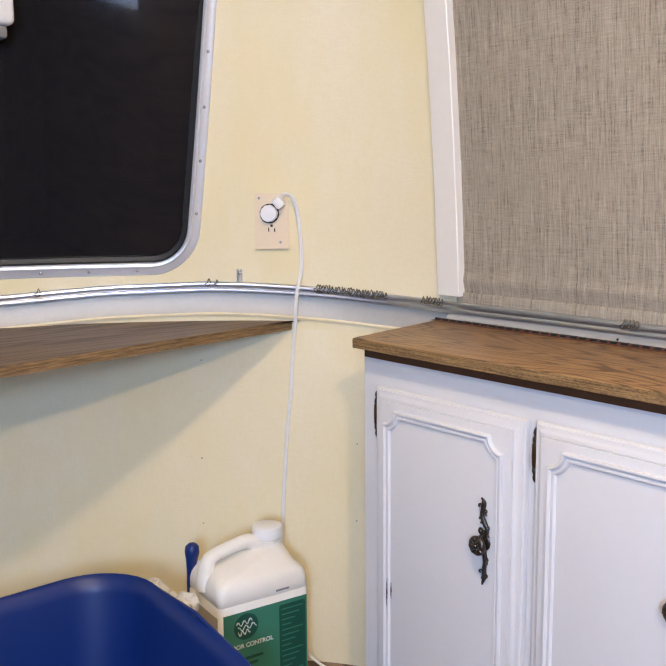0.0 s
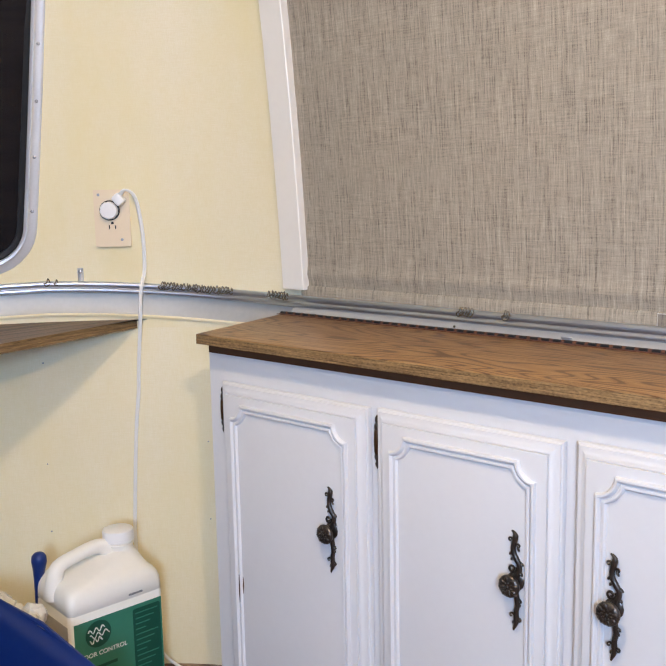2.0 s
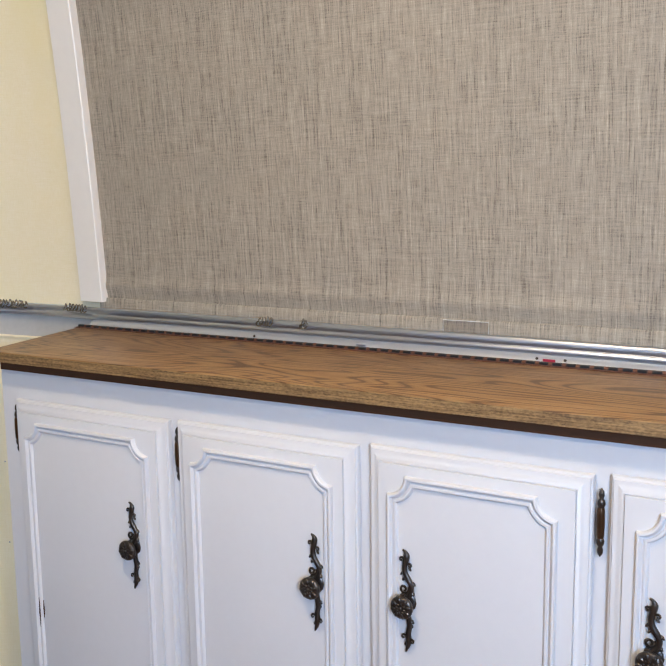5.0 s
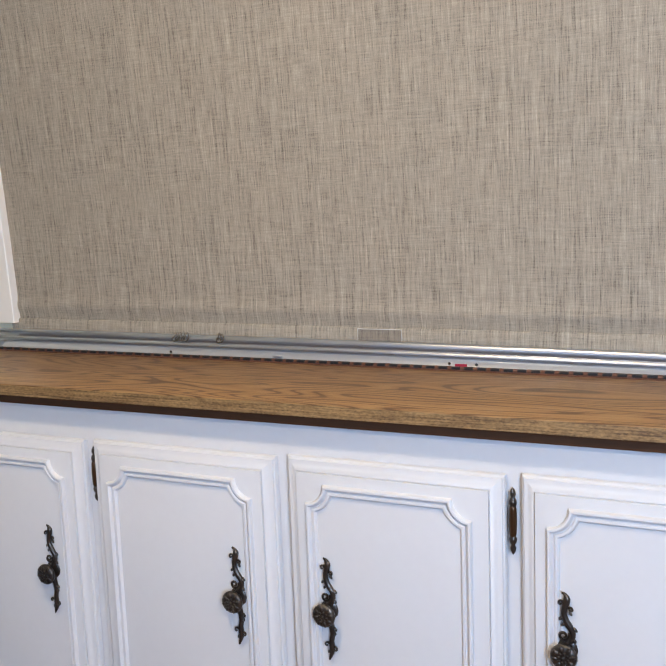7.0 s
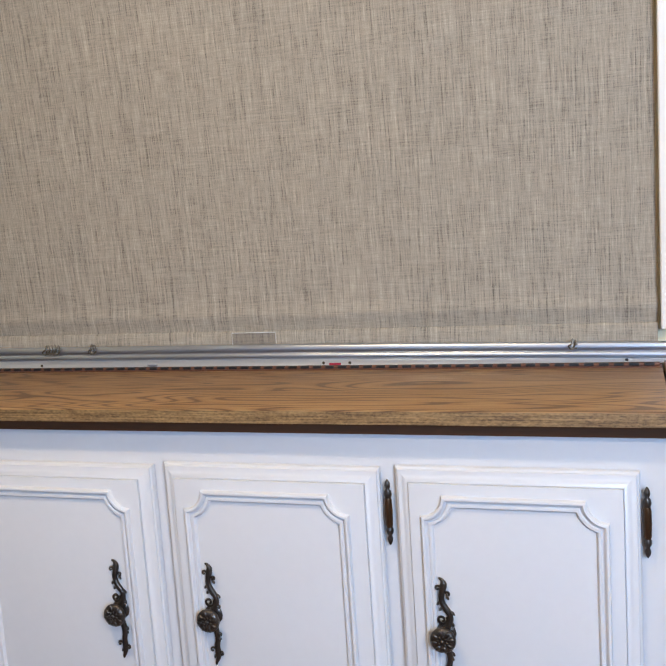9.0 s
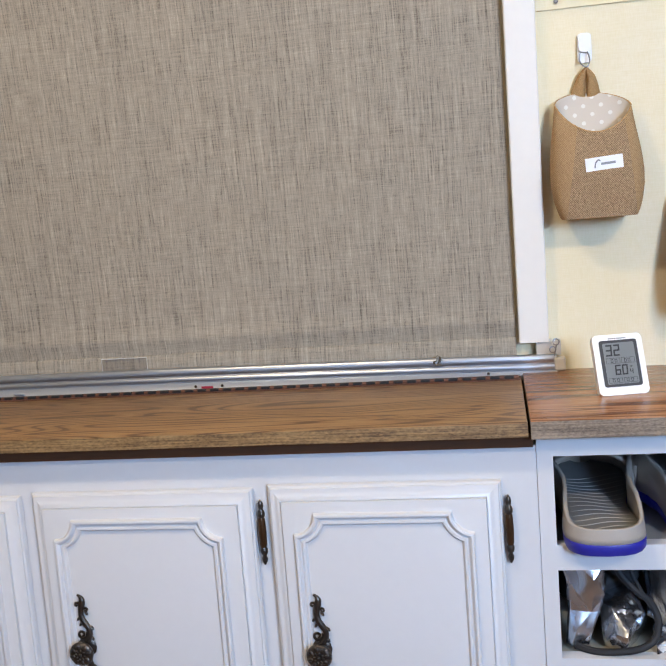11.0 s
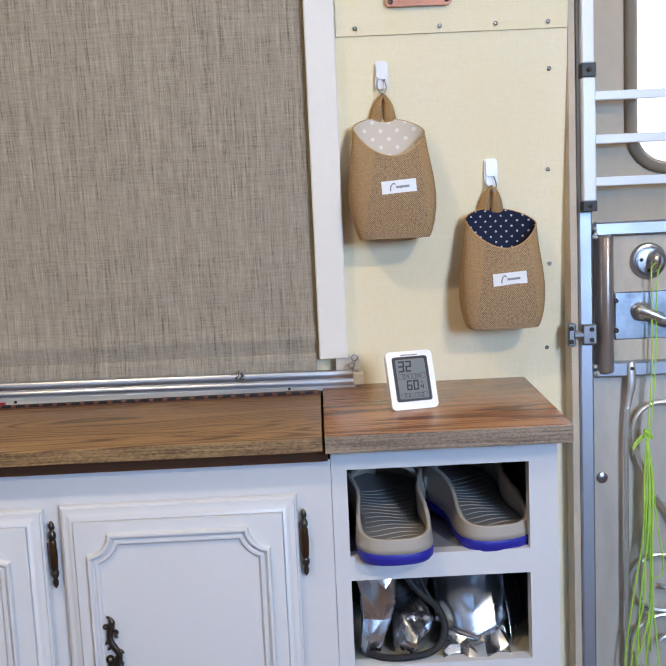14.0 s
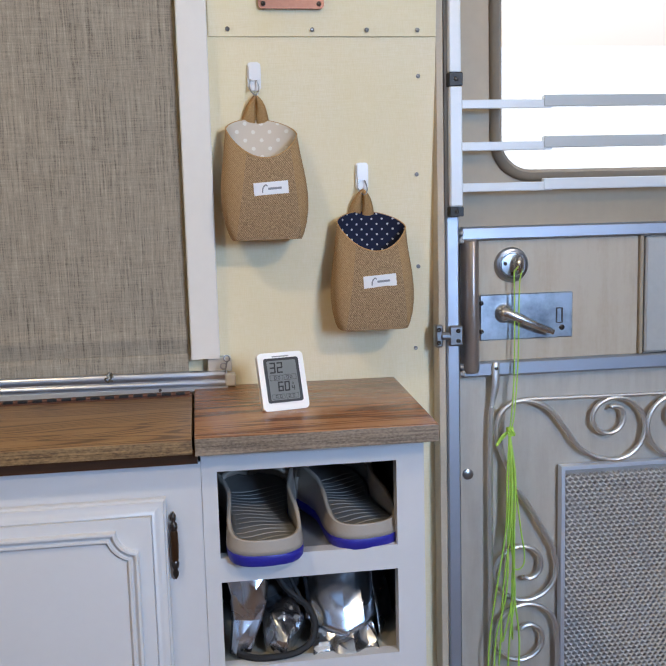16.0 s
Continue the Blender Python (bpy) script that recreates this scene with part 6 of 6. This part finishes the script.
part("upright", flat_rod([(1.0500, GY, 0.748), (1.0485, GY, 0.72), (1.0475, GY, 0.69), (1.0465, GY, 0.10)]), GUARD, gd)
bm = tube(B(), [(1.0555, GY - 0.002, 0.8165), (1.0555, GY - 0.002, 0.8145), (1.0555, GY - 0.002, 0.811), (1.0555, GY - 0.002, 0.790), (1.0550, GY - 0.002, 0.778), (1.0530, GY, 0.766), (1.0510, GY, 0.752), (1.0500, GY, 0.745)], [0.0022, 0.0044, 0.0058, 0.0060, 0.0060, 0.0050, 0.0038, 0.0036], 10, squash=0.45)
clip = part("clip", bm, GUARD, gd, "flattened upper end of the rod", sharp=60)
part("screw", screw_at((1.0555, GY - 0.0045, 0.807), r=0.0028), BRONZE, clip, "dark screw")
part("top_bar", flat_rod([(1.100, GY, 0.7565), (1.62, GY, 0.7505)], 0.0030), GUARD, gd)
s_curve = smooth_path([(1.0840, GY, 0.632), (1.0660, GY, 0.672), (1.0570, GY, 0.708), (1.0640, GY, 0.737), (1.0830, GY, 0.752), (1.1080, GY, 0.754), (1.1400, GY, 0.740), (1.1650, GY, 0.710), (1.1900, GY, 0.676), (1.2200, GY, 0.658)], 6)
part("scroll", flat_rod(s_curve + spiral(1.2480, 0.7030, 0.050, 0.048, -115, 120, 40) + spiral(1.2375, 0.7212, 0.027, 0.024, 120, 390, 30)[1:] + spiral(1.2375, 0.7212, 0.024, 0.016, 390, 440, 8)[1:]), GUARD, gd)
part("scroll", flat_rod(spiral(1.3500, 0.7030, 0.050, 0.048, -60, -300, 40) + spiral(1.3605, 0.7212, 0.027, 0.024, -300, -570, 30)[1:] + spiral(1.3605, 0.7212, 0.024, 0.016, -570, -620, 8)[1:]), GUARD, gd)
part("scroll", flat_rod(smooth_path([(1.0900, GY, 0.615), (1.1090, GY, 0.588), (1.1320, GY, 0.547), (1.1500, GY, 0.515)], 5) + spiral(1.1040, 0.4870, 0.0500, 0.0500, 25, -180, 34) + spiral(1.1040, 0.4870, 0.050, 0.022, 180, -10, 26) + spiral(1.1040, 0.4870, 0.022, 0.012, -10, -110, 10)), GUARD, gd)
part("scroll", flat_rod(smooth_path([(1.1545, GY, 0.300), (1.1560, GY, 0.340), (1.1550, GY, 0.378)], 5) + spiral(1.1040, 0.3800, 0.0510, 0.0500, 0, 200, 34) + spiral(1.1040, 0.3800, 0.050, 0.020, 200, 400, 26) + spiral(1.1040, 0.3800, 0.020, 0.012, 40, 130, 10)), GUARD, gd)
P0, P1, Q0, Q1 = 1.160, 1.600, 0.10, 0.6480
bm = frame_sweep(B(), [(P0, Q0), (P1, Q0), (P1, Q1), (P0, Q1)], [(0, GY + 0.012), (0, GY - 0.001), (0.001, GY - 0.002), (0.0062, GY - 0.002), (0.0070, GY - 0.001), (0.0070, GY + 0.012)])
part("panel_frame", bm, GUARD_EDGE, gd, "flat bright metal panel frame")
verts, faces = [], []
cw, ch, hw = 0.0092, 0.0068, 0.0013
nx, nz = int((P1 - P0 - 0.018) / cw), int((Q1 - Q0 - 0.022) / ch)
for r in range(nz):
    for c in range(nx):
        x = P0 + 0.0065 + cw * (c + 0.5 + 0.5 * (r % 2))
        z = Q0 + 0.0105 + ch * (r + 0.5)
        pts = [(x - cw / 2, z, 0.0), (x - cw * 0.15, z + ch * 0.5, -0.0022), (x + cw * 0.15, z + ch * 0.5, -0.0022), (x + cw / 2, z, 0.0)]
        for (xa, za, ya), (xb, zb, yb) in zip(pts[:-1], pts[1:]):
            for s in (1, -1):
                b = len(verts)
                za2, zb2 = z + (za - z) * s, z + (zb - z) * s
                lo, hi = (0.004, 0.001) if s > 0 else (0.001, 0.004)
                verts += [(xa, GY + lo, za2 - hw), (xb, GY + lo, zb2 - hw), (xb, GY + hi, zb2 + hw), (xa, GY + hi, za2 + hw)]
                faces.append((b, b + 1, b + 2, b + 3))
me = bpy.data.meshes.new("mesh_panel")
me.from_pydata([Vector(v) - BASE[gd] for v in verts], [], faces)
me.materials.append(make_brushed("mesh_metal", (0.74, 0.73, 0.73), 0.55, (1, 1, 1), 30))
mp = new("mesh_panel", me)
mp.parent = gd
tagged(mp, "expanded metal mesh", kind="stuff")
part("backing", box(B(), P0 + 0.002, P1 - 0.002, GY + 0.009, GY + 0.0115, Q0 + 0.002, Q1 - 0.002), MESH_BACK, gd, "grey screen behind the mesh")

# ---------------------------------------------------------------- white extending gate across the door window
gate = root("safety_gate", (0.99, 0.25, 1.03), "white metal extending bars across the door window", "safety gate")
part("upright", box(B(), 0.9820, 1.0005, 0.250, 0.262, 1.0490, 1.2180, 0.0018), GATE_WHITE, gate)
part("upright", box(B(), 0.9815, 0.9990, 0.250, 0.262, 1.2365, 1.80, 0.0018), GATE_WHITE, gate)
for z0, z1 in ((1.0350, 1.0490), (1.2180, 1.2365)):
    bm = box(B(), 0.9810, 1.0010, 0.2485, 0.2655, z0, z1, 0.001)
    b = part("bracket", bm, BLACK, gate, "black plastic bracket")
    part("screw", screw_at((0.991, 0.2485, (z0 + z1) / 2), r=0.0034), BRONZE, b)
for z, zt in ((1.1925, 1.1965), (1.1335, 1.1385), (1.0755, 1.0785)):
    part("inner_bar", box(B(), 1.0000, 1.135, 0.251, 0.258, z - 0.0062, z + 0.0062, 0.001), GATE_WHITE, gate)
    part("outer_bar", box(B(), 1.1215, 1.66, 0.2490, 0.2605, zt - 0.0082, zt + 0.0082, 0.001), GATE_GREY if z > 1.1 else GATE_WHITE, gate)

# ---------------------------------------------------------------- lime cord hanging on the dead bolt
lc = root("lime_cord", (1.078, 0.25, 0.36), "bright lime cord knotted and hanging from the deadbolt", "cord")
CY = 0.262
part("loop", tube(B(), smooth_path([(1.0800, CY - 0.002, 0.952), (1.0860, CY - 0.006, 0.960), (1.0920, CY - 0.004, 0.955), (1.0890, CY, 0.93), (1.0870, CY, 0.82), (1.0800, CY - 0.002, 0.735), (1.0745, CY, 0.712)], 5), 0.0011, 6), LIME, lc)
part("loop", tube(B(), smooth_path([(1.0800, CY - 0.002, 0.952), (1.0815, CY, 0.90), (1.0810, CY, 0.80), (1.0770, CY, 0.74), (1.0735, CY, 0.712)], 5), 0.0011, 6), LIME, lc)
bm = B()
rng = random.Random(2)
for k in range(6):
    a = rng.uniform(0, 6.28)
    q = [(1.0740 + 0.0048 * math.cos(a + t * 0.9), CY - 0.004 + 0.0048 * math.sin(t * 0.9 + k), 0.712 + 0.0055 * math.sin(a + t * 0.9 + k)) for t in range(8)]
    tube(bm, smooth_path(q, 3), 0.0014, 6)
part("knot", bm, LIME, lc, "tight knot")
part("strand", tube(B(), smooth_path([(1.072, CY, 0.712), (1.062, CY - 0.002, 0.706), (1.056, CY, 0.697), (1.053, CY, 0.690), (1.060, CY, 0.698), (1.070, CY, 0.709)], 4), 0.0017, 6), LIME, lc)
ends = [(1.038, 0.30), (1.048, 0.28), (1.056, 0.34), (1.070, 0.30), (1.086, 0.29), (1.060, 0.40), (1.075, 0.44)]
for k, (xe, ze) in enumerate(ends):
    x1 = 1.070 + 0.0022 * k
    mid = 0.5 * (x1 + xe) + (0.008 if k % 2 else -0.002)
    pts = [(1.0735, CY, 0.708), (x1 + 0.001 * math.sin(k), CY - 0.003 * (k % 3), 0.64), (x1 - 0.002, CY - 0.003 * (k % 3), 0.56), (mid, CY - 0.002 * (k % 2), 0.46), (xe + 0.003, CY, 0.38), (xe, CY, ze)]
    part("strand", tube(B(), smooth_path(pts, 6), 0.0015, 6), LIME, lc)
part("strand", tube(B(), smooth_path([(1.0745, CY, 0.708), (1.083, CY - 0.003, 0.62), (1.090, CY - 0.003, 0.56), (1.096, CY - 0.003, 0.52), (1.094, CY - 0.003, 0.500), (1.084, CY - 0.003, 0.494), (1.078, CY - 0.003, 0.505), (1.079, CY - 0.002, 0.56), (1.076, CY, 0.65)], 6), 0.0012, 6), LIME, lc)

# chips in the paint of the first door's bead
first = [o for o in cab.children if o.name.split(".")[0] == "door"][0]
for x, z0, z1 in ((-0.605, 0.345, 0.396), (-0.595, 0.363, 0.393)):
    part("chip", tube(B(), [(x, FRONT - 0.0045, z0), (x + 0.0006, FRONT - 0.0050, (z0 + z1) / 2), (x, FRONT - 0.0045, z1)], [0.0004, 0.0012, 0.0004], 6), DARK_WOOD, first, "dark chip in the white paint")
